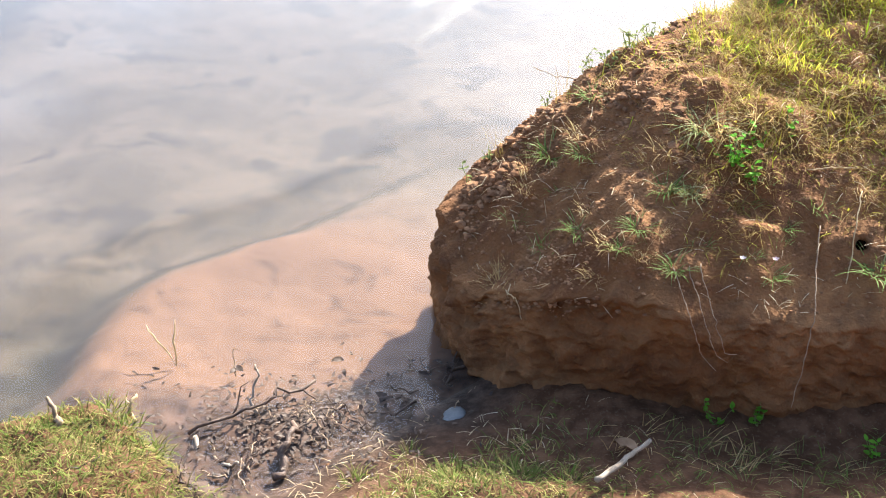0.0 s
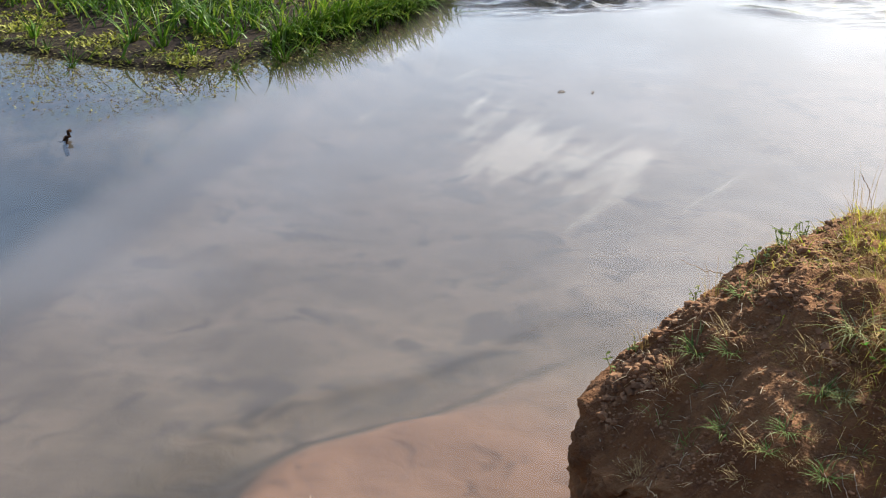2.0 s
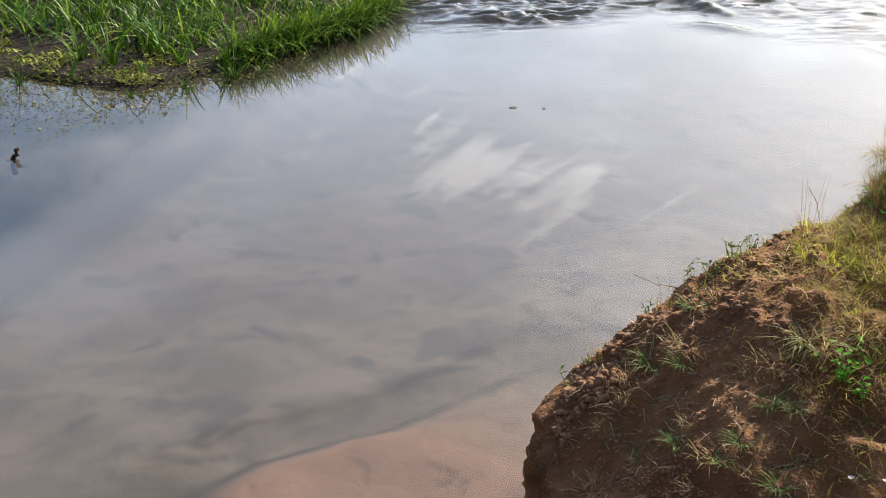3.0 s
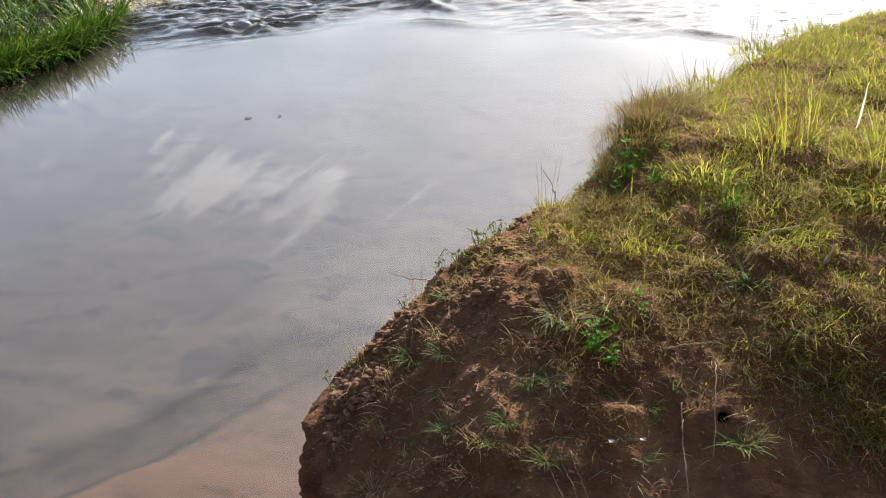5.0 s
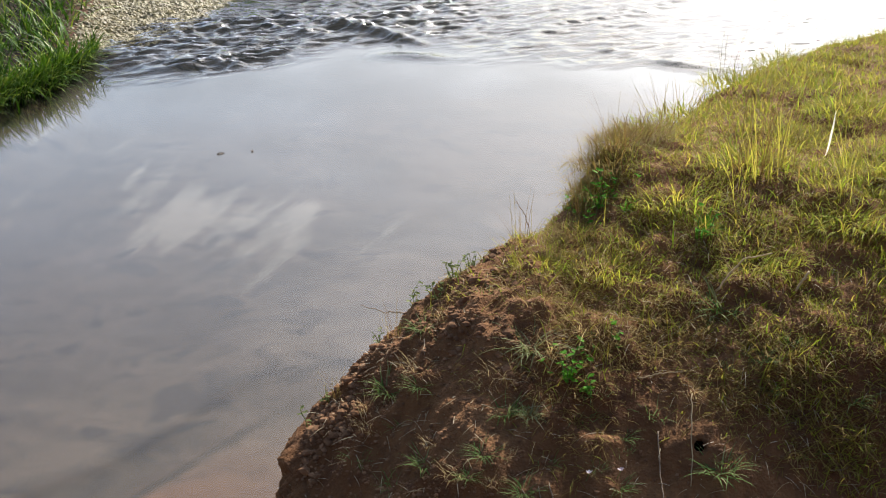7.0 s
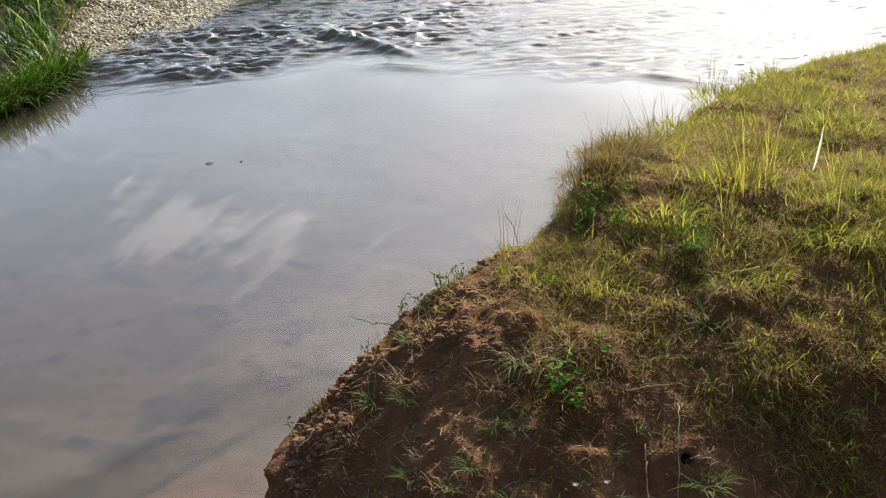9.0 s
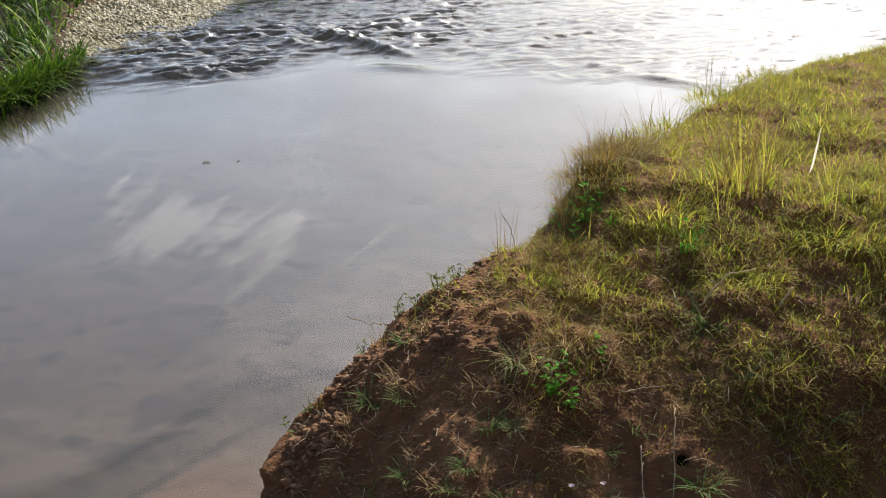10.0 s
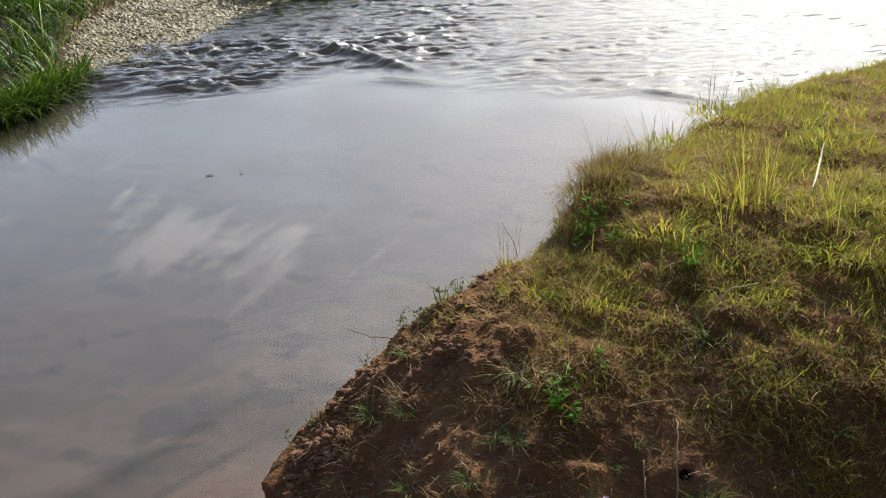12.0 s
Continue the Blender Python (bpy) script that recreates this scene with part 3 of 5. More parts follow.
def bank_cover(x, y):
    s = inside_distance(x, y, BANK)
    full = sstep(2.2, 2.5, y + 0.30 * (x - 0.8) + 0.35 * sstep(0.9, 1.4, x) + (0.5 - 0.3 * sstep(0.7, 1.0, x)) * fbm(x * 3, y * 3, 3, 51))
    patchy = 0.26 * sstep(-0.02, 0.14, fbm(x * 5, y * 5, 3, 57)) * (y > 2.14) * sstep(0.3, 0.7, x)
    ridge = 0.22 * sstep(0.02, 0.18, fbm(x * 6.5, y * 6.5, 3, 58)) * sstep(0.2, 0.5, x)
    burrow_clear = np.hypot(x - BURROWS[0][0], y - BURROWS[0][1]) > 0.045
    return burrow_clear * (s > 0.03) * sstep(4.3, 3.5, np.maximum(x, y - 1.6) + 0.5 * fbm(x * 3, y * 3, 3, 69)) * np.maximum(np.maximum(full * sstep(0.45, 0.85, x), patchy), ridge * (y > 2.4))


def clumpy(r, length):
    """Blade lengths that rise and fall from clump to clump."""
    return length * (0.65 + 0.75 * sstep(-0.12, 0.16, fbm(r[:, 0] * 9, r[:, 1] * 9, 2, 66)))


def green_share(x, y):
    """How much of the sward is green; the rest is dead thatch, most of it low on the slope."""
    return sstep(2.45, 3.1, y + 0.3 * (x - 0.8) + 0.55 * sstep(0.95, 1.3, x) + 0.9 * fbm(x * 3.5, y * 3.5, 3, 73))


def grow_bank_grass():
    rng = np.random.RandomState(3)

    def thick(x, y):
        return bank_cover(x, y) * (0.6 + 0.5 * sstep(-0.12, 0.12, fbm(x * 7, y * 7, 3, 52))) * np.where(x > 0.75 * y + 0.5, 0.4, 1.0)
    r = scatter(rng, 290000, 0.0, 4.1, 2.1, 5.8, lambda x, y: thick(x, y) * (0.22 + 0.78 * green_share(x, y)), on_bank)
    me = blade_mesh("grass_on_bank", r, clumpy(r, 0.044), 0.0034, rng, (0.1, 1.5), 0.6)
    thing("grass_on_bank", me, BANK_GRASS, "short sunlit yellow-green grass covering the bank", "grass", kind="stuff")
    r = scatter(rng, 170000, 0.0, 3.6, 2.1, 5.6, thick, on_bank)
    me = blade_mesh("dry_grass_on_bank", r, clumpy(r, 0.046), 0.0028, rng, (0.5, 1.7), 0.6, levels=2)
    thing("dry_grass_on_bank", me, THATCH, "matted brown and straw-coloured dead grass on the bank", "grass", kind="stuff")
    r = scatter(rng, 230000, 0.3, 2.2, 2.15, 3.8, lambda x, y: thick(x, y) * (1.0 - 0.7 * green_share(x, y)), on_bank)
    me = blade_mesh("thatch_on_bank", r, clumpy(r, 0.045), 0.0026, rng, (0.6, 1.75), 0.8, levels=2)
    thing("thatch_on_bank", me, THATCH, "golden-brown dead thatch low on the bank's slope", "grass", kind="stuff")
    r = scatter(rng, 60000, 0.2, 3.6, 2.1, 5.6, lambda x, y: 0.3 * thick(x, y), on_bank)
    me = blade_mesh("fine_straw_on_bank", r, clumpy(r, 0.075), 0.0014, rng, (0.1, 1.6), 0.9, levels=4)
    thing("fine_straw_on_bank", me, DRY_GRASS, "fine tangled straw stems through the bank grass", "grass", kind="stuff")
    r = scatter(rng, 7000, 0.6, 3.6, 2.4, 5.6, lambda x, y: bank_cover(x, y) * green_share(x, y) * sstep(0.0, 0.2, fbm(x * 2.5, y * 2.5, 3, 59)), on_bank)
    me = blade_mesh("long_grass_on_bank", r, 0.10, 0.0040, rng, (0.05, 0.9), 0.9, levels=4)
    thing("long_grass_on_bank", me, BANK_GRASS, "longer yellow-green grass blades standing on the bank", "grass", kind="stuff")


def grow_near_grass():
    rng = np.random.RandomState(4)

    def thick(x, y):
        s = near_shore(x) - y
        ok = (s > 0.0) & (inside_distance(x, y, BANK) < -0.02)
        return ok * sstep(-0.02, 0.12, s - 0.25 * sstep(-0.5, -0.2, x) + 0.2 * fbm(x * 8, y * 8, 3, 53)) * np.maximum(sstep(0.65, 0.1, x + 0.8 * (y - 1.6)), 0.16 * sstep(-0.12, 0.12, fbm(x * 6, y * 6, 3, 76))) * sstep(0.9, 1.5, y + 0.35 * fbm(x * 4, y * 4, 3, 71)) * sstep(-1.75, -1.25, x + 0.3 * fbm(x * 4, y * 4, 3, 72))
    r = scatter(rng, 190000, -1.8, 1.4, 0.9, 2.25, thick, on_land)
    me = blade_mesh("grass_on_shore", r, 0.042, 0.0034, rng, (0.3, 1.5), 0.9, levels=2)
    thing("grass_on_shore", me, SHORE_GRASS, "low green and straw grass on the near shore", "grass", kind="stuff")


def grow_far_grass():
    rng = np.random.RandomState(5)

    def thick(x, y):
        sf = (y - far_shore(x)) * 0.55
        edge = np.interp(x, [-2.3, -1.65, -1.35, -1.2], [0.36, 0.24, 0.06, -0.05])
        reed = sstep(edge, edge + 0.16, sf + 0.35 * fbm(x * 3, y * 3, 3, 54)) + 0.05 * (sf > 0.02)
        open_bar = sstep(-0.02, -0.2, x - grass_front(y))
        return reed * open_bar * (0.25 + 0.9 * sstep(-0.15, 0.1, fbm(x * 4, y * 4, 3, 55)))
    r = scatter(rng, 34000, -5.5, 0.6, 6.4, 12.5, thick, on_land)
    me = blade_mesh("tall_grass_on_far_bank", r, 0.25, 0.013, rng, (0.05, 0.75), 0.8, levels=4)
    thing("tall_grass_on_far_bank", me, LUSH_GRASS, "lush green grass growing down to the far water's edge", "grass", kind="stuff")
    r = scatter(rng, 15000, -5.5, 0.6, 6.4, 12.5, lambda x, y: thick(x, y) * sstep(0.0, 0.15, fbm(x * 3, y * 3, 3, 56)), on_land)
    me = blade_mesh("reeds_on_far_bank", r, 0.40, 0.021, rng, (0.05, 0.7), 0.9, levels=5)
    thing("reeds_on_far_bank", me, LUSH_GRASS, "long arching green reed leaves on the far bank", "grass", kind="stuff")


def grow_overhang():
    """Grass that leans out over the water along the far edge."""
    rng = np.random.RandomState(6)
    x = rng.uniform(-1.95, -1.10, 4200)
    y = far_shore(x) + np.interp(x, [-1.9, -1.6, -1.3], [0.12, 0.1, 0.06]) + rng.normal(0.0, 0.12, 4200)
    k = y < 9.3
    r = np.stack([x[k], y[k], np.maximum(on_land(x[k], y[k]), -0.03)], -1)
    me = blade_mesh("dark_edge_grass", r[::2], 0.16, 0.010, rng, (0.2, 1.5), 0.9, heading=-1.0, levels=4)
    thing("dark_edge_grass", me, DARK_GRASS, "wet grass stems hanging at the far waterline, coloured dark as in shade", "grass", kind="stuff")
    me = blade_mesh("overhanging_grass", r[1::3], 0.28, 0.012, rng, (0.05, 0.8), 0.7, heading=-1.0, levels=5)
    thing("overhanging_grass", me, LUSH_GRASS, "dark green grass leaning out over the far water's edge", "grass", kind="stuff")


def grow_unseen_scrub():
    """Unseen tall grass added on the far bank upstream, to darken the riffle's reflection."""
    rng = np.random.RandomState(12)

    def thick(x, y):
        back = y - far_shore(x)
        return (back > 0.25) * (back < 2.6) * (y > 12.75) * (0.5 + 0.5 * sstep(-0.1, 0.1, fbm(x * 3, y * 3, 3, 74)))
    r = scatter(rng, 26000, -0.9, 4.5, 12.7, 19.5, thick, on_land)
    me = blade_mesh("unseen_scrub", r, 0.8, 0.035, rng, (0.1, 0.9), 0.6, levels=4)
    thing("unseen_scrub", me, LUSH_GRASS, "unseen tall dark green grass, added upstream for its dark reflection", "grass", kind="stuff")


build_ground()
build_water()
build_bank()
grow_bank_grass()
grow_near_grass()
grow_far_grass()
grow_overhang()
grow_unseen_scrub()

# ================= materials of the small things =================
def plain_material(name, a, b, rough=0.8, scale=30.0, spec=0.3, island=True):
    k = Nodes(name)
    f = k.ramp(k.noise(scale, 4), 0.35, 0.65)
    c = k.mix(f, a, b)
    if island:
        c = k.mix(k.ramp(k.pos.outputs["Random Per Island"], 0, 1, 0, 0.6), c, tuple(0.5 * v for v in a))
    return k.surface(k.principled(c, rough, k.bump(k.noise(scale * 5, 3), 0.5, 0.004), spec))


CRUMB = plain_material("soil_crumb", (0.17, 0.080, 0.038), (0.32, 0.175, 0.090), 0.95, 20, 0.1)
GRAVEL = plain_material("gravel", (0.16, 0.125, 0.05), (0.40, 0.33, 0.15), 0.6, 12, 0.4)
STRAW = blade_material("straw", [(0.40, 0.30, 0.17), (0.62, 0.52, 0.35), (0.50, 0.39, 0.23), (0.70, 0.61, 0.45)], 0.45)
ROOT = plain_material("root", (0.24, 0.16, 0.10), (0.40, 0.29, 0.19), 0.85, 60)
WET_WOOD = plain_material("wet_wood", (0.05, 0.032, 0.024), (0.17, 0.11, 0.078), 0.6, 40, 0.2)
GREY_WOOD = plain_material("grey_wood", (0.27, 0.21, 0.15), (0.45, 0.37, 0.28), 0.8, 50)
WET_LEAF = plain_material("wet_leaf", (0.032, 0.021, 0.016), (0.11, 0.072, 0.05), 0.6, 30, 0.2)
DEAD_LEAF = plain_material("dead_leaf", (0.20, 0.105, 0.05), (0.36, 0.22, 0.12), 0.7, 30)
STONE = plain_material("wet_stone", (0.09, 0.095, 0.095), (0.17, 0.18, 0.175), 0.5, 25, 0.5)
PETAL = plain_material("petal", (0.75, 0.55, 0.55), (0.85, 0.75, 0.72), 0.6, 60)
# earth much darker than the bank's, painting the shade inside the burrow
HOLE_EARTH = plain_material("shaded_burrow_earth", (0.03, 0.018, 0.012), (0.07, 0.04, 0.025), 1.0, 40, 0.0)
SEEDLING = blade_material("seedling_leaf", [(0.07, 0.20, 0.02), (0.14, 0.36, 0.03), (0.10, 0.28, 0.03)], 0.5)
TUFT_GREEN = blade_material("tuft_green", [(0.07, 0.13, 0.03), (0.15, 0.24, 0.05), (0.26, 0.27, 0.11), (0.10, 0.17, 0.04), (0.32, 0.28, 0.14)])
TUFT_PALE = blade_material("tuft_pale", [(0.19, 0.21, 0.09), (0.32, 0.32, 0.16), (0.14, 0.19, 0.05), (0.42, 0.37, 0.20)], 0.3)
RED_GRASS = blade_material("red_dry_grass", [(0.15, 0.085, 0.03), (0.36, 0.23, 0.07), (0.20, 0.15, 0.04), (0.42, 0.33, 0.09), (0.20, 0.24, 0.03)], 0.35)
BLEACHED = blade_material("bleached", [(0.62, 0.56, 0.44), (0.80, 0.75, 0.62)], 0.6)
WEED = blade_material("water_weed", [(0.02, 0.016, 0.01), (0.13, 0.13, 0.025), (0.04, 0.026, 0.014), (0.09, 0.065, 0.03), (0.36, 0.34, 0.10)], 0.2)
CREEPER = blade_material("creeper", [(0.03, 0.03, 0.01), (0.45, 0.46, 0.05), (0.08, 0.08, 0.015), (0.20, 0.23, 0.03), (0.62, 0.58, 0.18)], 0.3)


# ================= small shapes =================
PHI = (1 + 5 ** 0.5) / 2
ICO_V = np.array([(-1, PHI, 0), (1, PHI, 0), (-1, -PHI, 0), (1, -PHI, 0), (0, -1, PHI), (0, 1, PHI), (0, -1, -PHI), (0, 1, -PHI), (PHI, 0, -1), (PHI, 0, 1), (-PHI, 0, -1), (-PHI, 0, 1)]) / (1 + PHI * PHI) ** 0.5
ICO_F = [(i, j, k) for i, j, k in itertools.combinations(range(12), 3)
         if max(np.linalg.norm(ICO_V[i] - ICO_V[j]), np.linalg.norm(ICO_V[j] - ICO_V[k]), np.linalg.norm(ICO_V[i] - ICO_V[k])) < 1.1]
ICO_F = np.array([f if np.dot(np.cross(ICO_V[f[1]] - ICO_V[f[0]], ICO_V[f[2]] - ICO_V[f[0]]), ICO_V[f[0]]) > 0 else (f[0], f[2], f[1]) for f in ICO_F])


def lump_mesh(name, centres, radius, rng, flat=0.7, smooth=False):
    """Many rough little lumps in one mesh."""
    n = len(centres)
    r = radius * np.clip(rng.lognormal(0, 0.4, n), 0.4, 2.0)
    v = ICO_V[None] * rng.uniform(0.7, 1.25, (n, 12, 1)) * r[:, None, None]
    v = v * np.stack([rng.uniform(0.7, 1.3, n), rng.uniform(0.7, 1.3, n), flat * rng.uniform(0.8, 1.2, n)], -1)[:, None]
    v = v + centres[:, None]
    t = (np.arange(n) * 12)[:, None, None] + ICO_F[None]
    return np_mesh(name, v.reshape(-1, 3), None, t.reshape(-1, 3), smooth)


def tube_data(pts, radii, sides=6):
    pts = np.asarray(pts, float)
    n = len(pts)
    T = np.gradient(pts, axis=0)
    T /= np.linalg.norm(T, axis=1)[:, None] + 1e-9
    ref = np.where(np.abs(T[:, 2:3]) > 0.9, np.array([[1.0, 0, 0]]), np.array([[0, 0, 1.0]]))
    A = np.cross(T, ref)
    A /= np.linalg.norm(A, axis=1)[:, None] + 1e-9
    B = np.cross(T, A)
    ang = np.arange(sides) * 2 * np.pi / sides
    ring = np.cos(ang)[None, :, None] * A[:, None] + np.sin(ang)[None, :, None] * B[:, None]
    v = pts[:, None] + ring * np.asarray(radii, float)[:, None, None]
    i, j = np.meshgrid(np.arange(n - 1), np.arange(sides), indexing="ij")
    q = np.stack([i * sides + j, i * sides + (j + 1) % sides, (i + 1) * sides + (j + 1) % sides, (i + 1) * sides + j], -1).reshape(-1, 4)
    caps = [(0, k + 1, k) for k in range(1, sides - 1)] + [((n - 1) * sides, (n - 1) * sides + k, (n - 1) * sides + k + 1) for k in range(1, sides - 1)]
    return v.reshape(-1, 3), q, np.array(caps)


def joined(name, pieces, smooth=True):
    vs, qs, ts, k = [], [], [], 0
    for v, q, t in pieces:
        vs.append(v)
        if len(q):
            qs.append(np.asarray(q) + k)
        if len(t):
            ts.append(np.asarray(t) + k)
        k += len(v)
    return np_mesh(name, np.concatenate(vs), np.concatenate(qs) if qs else None, np.concatenate(ts) if ts else None, smooth)


def wander(rng, a, b, n=9, amp=0.01, sag=0.0):
    """A crooked line from a to b."""
    a, b = np.array(a, float), np.array(b, float)
    t = np.linspace(0, 1, n)[:, None]
    w = np.cumsum(rng.normal(0, 1, (n, 3)), 0)
    w = w - t * w[-1] - (1 - t) * w[0]
    p = a + (b - a) * t + amp * w / max(1.0, n ** 0.5) * 1.5
    p[:, 2] += sag * 4 * t[:, 0] * (1 - t[:, 0])
    return p


def leaf_data(length, width, rng, curl=0.3, along=6):
    """One thin leaf lying along x, pointed at both ends, curled and creased."""
    t = np.linspace(0, 1, along)
    half = 0.5 * width * np.sin(np.pi * np.clip(t * 0.93 + 0.05, 0, 1)) ** 0.8
    x = length * t
    z = length * curl * (t - 0.5) ** 2 * rng.uniform(-1.5, 1.5) + rng.normal(0, 0.02 * length, along)
    crease = width * rng.uniform(0.05, 0.3)
    v = []
    for i in range(along):
        v += [(x[i], -half[i], z[i] + crease), (x[i], 0, z[i]), (x[i], half[i], z[i] + crease * rng.uniform(0.5, 1.4))]
    q = [(3 * i + j, 3 * i + 3 + j, 3 * i + 4 + j, 3 * i + 1 + j) for i in range(along - 1) for j in (0, 1)]
    return np.array(v), np.array(q), np.zeros((0, 3), int)


def turned(v, yaw=0.0, pitch=0.0, roll=0.0, at=(0, 0, 0), scale=1.0):
    m = Euler((roll, pitch, yaw)).to_matrix()
    return (np.asarray(v) * scale) @ np.array(m).T + np.array(at)


def bank_z(x, y):
    p = np.array([x]), np.array([y])
    return float(bank_skin(*p, inside_distance(*p, BANK))[0])


def land_z(x, y):
    return float(land(np.array([float(x)]), np.array([float(y)]))[0][0])


# ================= loose earth, straw and gravel =================
def scatter_stuff():
    rng = np.random.RandomState(8)

    def skin(x, y):
        return bank_skin(x, y, inside_distance(x, y, BANK))

    def crumbly(x, y):
        s = inside_distance(x, y, BANK)
        return (s > 0.012) * np.maximum(sstep(0.75, 0.3, x) * (0.35 + 0.65 * sstep(-0.1, 0.15, fbm(x * 5, y * 5, 3, 61))), 0.10 * (y < 2.7))
    r = scatter(rng, 34000, -0.06, 1.8, 2.05, 3.3, crumbly, skin)
    big = scatter(rng, 5200, -0.04, 0.9, 2.3, 3.1, lambda x, y: (inside_distance(x, y, BANK) > 0.012) * sstep(0.8, 0.35, x) * sstep(2.35, 2.5, y + 0.4 * x) * sstep(-0.05, 0.15, fbm(x * 7, y * 7, 3, 65)), skin)
    thing("soil_clods", lump_mesh("soil_clods", big, 0.0075, rng, 0.6), CRUMB, "crumbling clods of dry red-brown earth on the bank's flank", "soil", kind="stuff")
    thing("soil_crumbs", lump_mesh("soil_crumbs", r, 0.0036, rng, 0.55), CRUMB, "loose crumbs of red-brown earth on the bank", "soil", kind="stuff")
    r = scatter(rng, 2600, -0.4, 1.9, 1.5, 2.15, lambda x, y: (inside_distance(x, y, BANK) < 0.03) * (y < near_shore(x)) * 0.7, on_land)
    thing("shore_crumbs", lump_mesh("shore_crumbs", r, 0.004, rng, 0.5), CRUMB, "crumbs of earth fallen at the bank's foot", "soil", kind="stuff")
    # straw lying flat
    r = scatter(rng, 3000, 0.0, 2.2, 2.08, 3.0, lambda x, y: 0.6 * (inside_distance(x, y, BANK) > 0.02) * (0.3 + sstep(-0.1, 0.1, fbm(x * 6, y * 6, 3, 62))), lambda x, y: skin(x, y) + 0.006)
    thing("straw_litter_on_bank", blade_mesh("straw_litter_on_bank", r, 0.05, 0.0018, rng, (1.2, 1.75), 0.5), STRAW, "bleached straw scraps lying on the bank", "straw", kind="stuff")
    r = scatter(rng, 5200, -0.5, 1.7, 1.4, 2.12, lambda x, y: (inside_distance(x, y, BANK) < 0.0) * (y < near_shore(x) + 0.02) * (0.12 + 0.6 * sstep(-0.05, 0.15, fbm(x * 6, y * 6, 3, 63))) * sstep(0.9, -0.1, x + 0.7 * (y - 1.7)), lambda x, y: on_land(x, y) + 0.008)
    thing("straw_litter_on_shore", blade_mesh("straw_litter_on_shore", r, 0.05, 0.0017, rng, (1.0, 1.7), 0.6), STRAW, "dry straw and grass scraps on the shore", "straw", kind="stuff")
    # gravel bar of the far bank
    r = scatter(rng, 60000, -1.5, 1.2, 7.8, 14.0, lambda x, y: sstep(-0.08, 0.1, (y - far_shore(x)) * 0.55) * sstep(-0.15, 0.05, x - grass_front(y) + 0.15 * fbm(x * 4, y * 4, 3, 20)), lambda x, y: land(x, y)[0])
    thing("bar_gravel", lump_mesh("bar_gravel", r, 0.0135, rng, 0.6), GRAVEL, "pale yellowish gravel along the far water's edge", "gravel", kind="stuff")
    # weeds in the still margin
    r = scatter(rng, 20000, -4.6, -1.5, 5.3, 7.6, lambda x, y: sstep(-0.75, 0.0, (y - far_shore(x)) * 0.7 + 0.35 * fbm(x * 3, y * 3, 3, 64)) * sstep(0.25, 0.05, (y - far_shore(x)) * 0.55) * 0.9, lambda x, y: np.maximum(land(x, y)[0], 0.0) + 0.004)
    thing("floating_weeds", blade_mesh("floating_weeds", r, 0.024, 0.012, rng, (1.2, 1.6), 0.2), WEED, "small yellow-green weeds and leaf scraps in the still margin", "water weed", kind="stuff")
    r = scatter(rng, 48000, -4.6, -1.15, 6.3, 8.9, lambda x, y: sstep(-0.02, 0.1, (y - far_shore(x)) * 0.55) * sstep(0.7, 0.3, (y - far_shore(x)) * 0.55) * sstep(-0.05, 0.1, fbm(x * 5, y * 5, 3, 67)), on_land)
    thing("creeping_weeds", blade_mesh("creeping_weeds", r, 0.045, 0.018, rng, (0.5, 1.5), 0.4), CREEPER, "low yellow-green creeping weeds on the muddy far edge", "weed", kind="stuff")


# ================= tufts, seedlings, twigs =================
def tuft_mesh(name, seed, n, length, width, spread, lean, bend, levels=4):
    rng = np.random.RandomState(seed)
    a, r = rng.uniform(0, 2 * np.pi, n) + rng.normal(0, 0.9, n), spread * rng.uniform(0, 1, n) ** 0.7
    roots = np.stack([np.cos(a) * r, np.sin(a) * r, np.full(n, -0.006)], -1)
    return blade_mesh(name, roots, length, width, rng, lean, bend, heading=a, levels=levels)


def place_tufts(name, me, material, label, spots, seed, group, top=bank_z):
    """One tuft and its copies; spots are x, y, size."""
    rng = random.Random(seed)
    first = None
    for x, y, size in spots:
        m = Matrix.LocRotScale((x, y, top(x, y)), Euler((0, 0, rng.uniform(0, 6.28))), (size, size, size * rng.uniform(0.85, 1.15)))
        if first is None:
            first = thing(name, me, material, label, "grass tuft", group)
            first.matrix_world = m
        else:
            o = copy_thing(first, Matrix())
            o.matrix_basis = m


def seedling(x, y, z, size, n_stems, label, seed, droop=0.3, leaf=0.02, material=None):
    """A broad-leaved plant: stems, each with its leaves."""
    rng = np.random.RandomState(seed)
    root = thing("seedling", None, None, label, "plant", "seedlings of the bank")
    root.location = (x, y, z)
    for _ in range(n_stems):
        az, out = rng.uniform(0, 6.28), rng.uniform(0.15, 0.8) * size
        tip = np.array([math.cos(az) * out, math.sin(az) * out, size * rng.uniform(0.5, 1.0)])
        pts = wander(rng, (0, 0, -0.01), tip, 7, 0.006, -0.01)
        stem = part("stem", joined("stem", [tube_data(pts, np.linspace(0.0016, 0.0007, 7), 5)]), TUFT_GREEN, root)
        for i in rng.choice(np.arange(2, 7), 5, replace=True):
            L = leaf * rng.uniform(0.6, 1.2)
            v, q, t = leaf_data(L, L * 0.62, rng, 0.4, 5)
            v = turned(v, rng.uniform(0, 6.28), rng.uniform(-0.5, droop), rng.uniform(-0.5, 0.5), pts[i])
            part("leaf", joined("leaf", [(v, q, t)]), material or SEEDLING, stem)
    return root


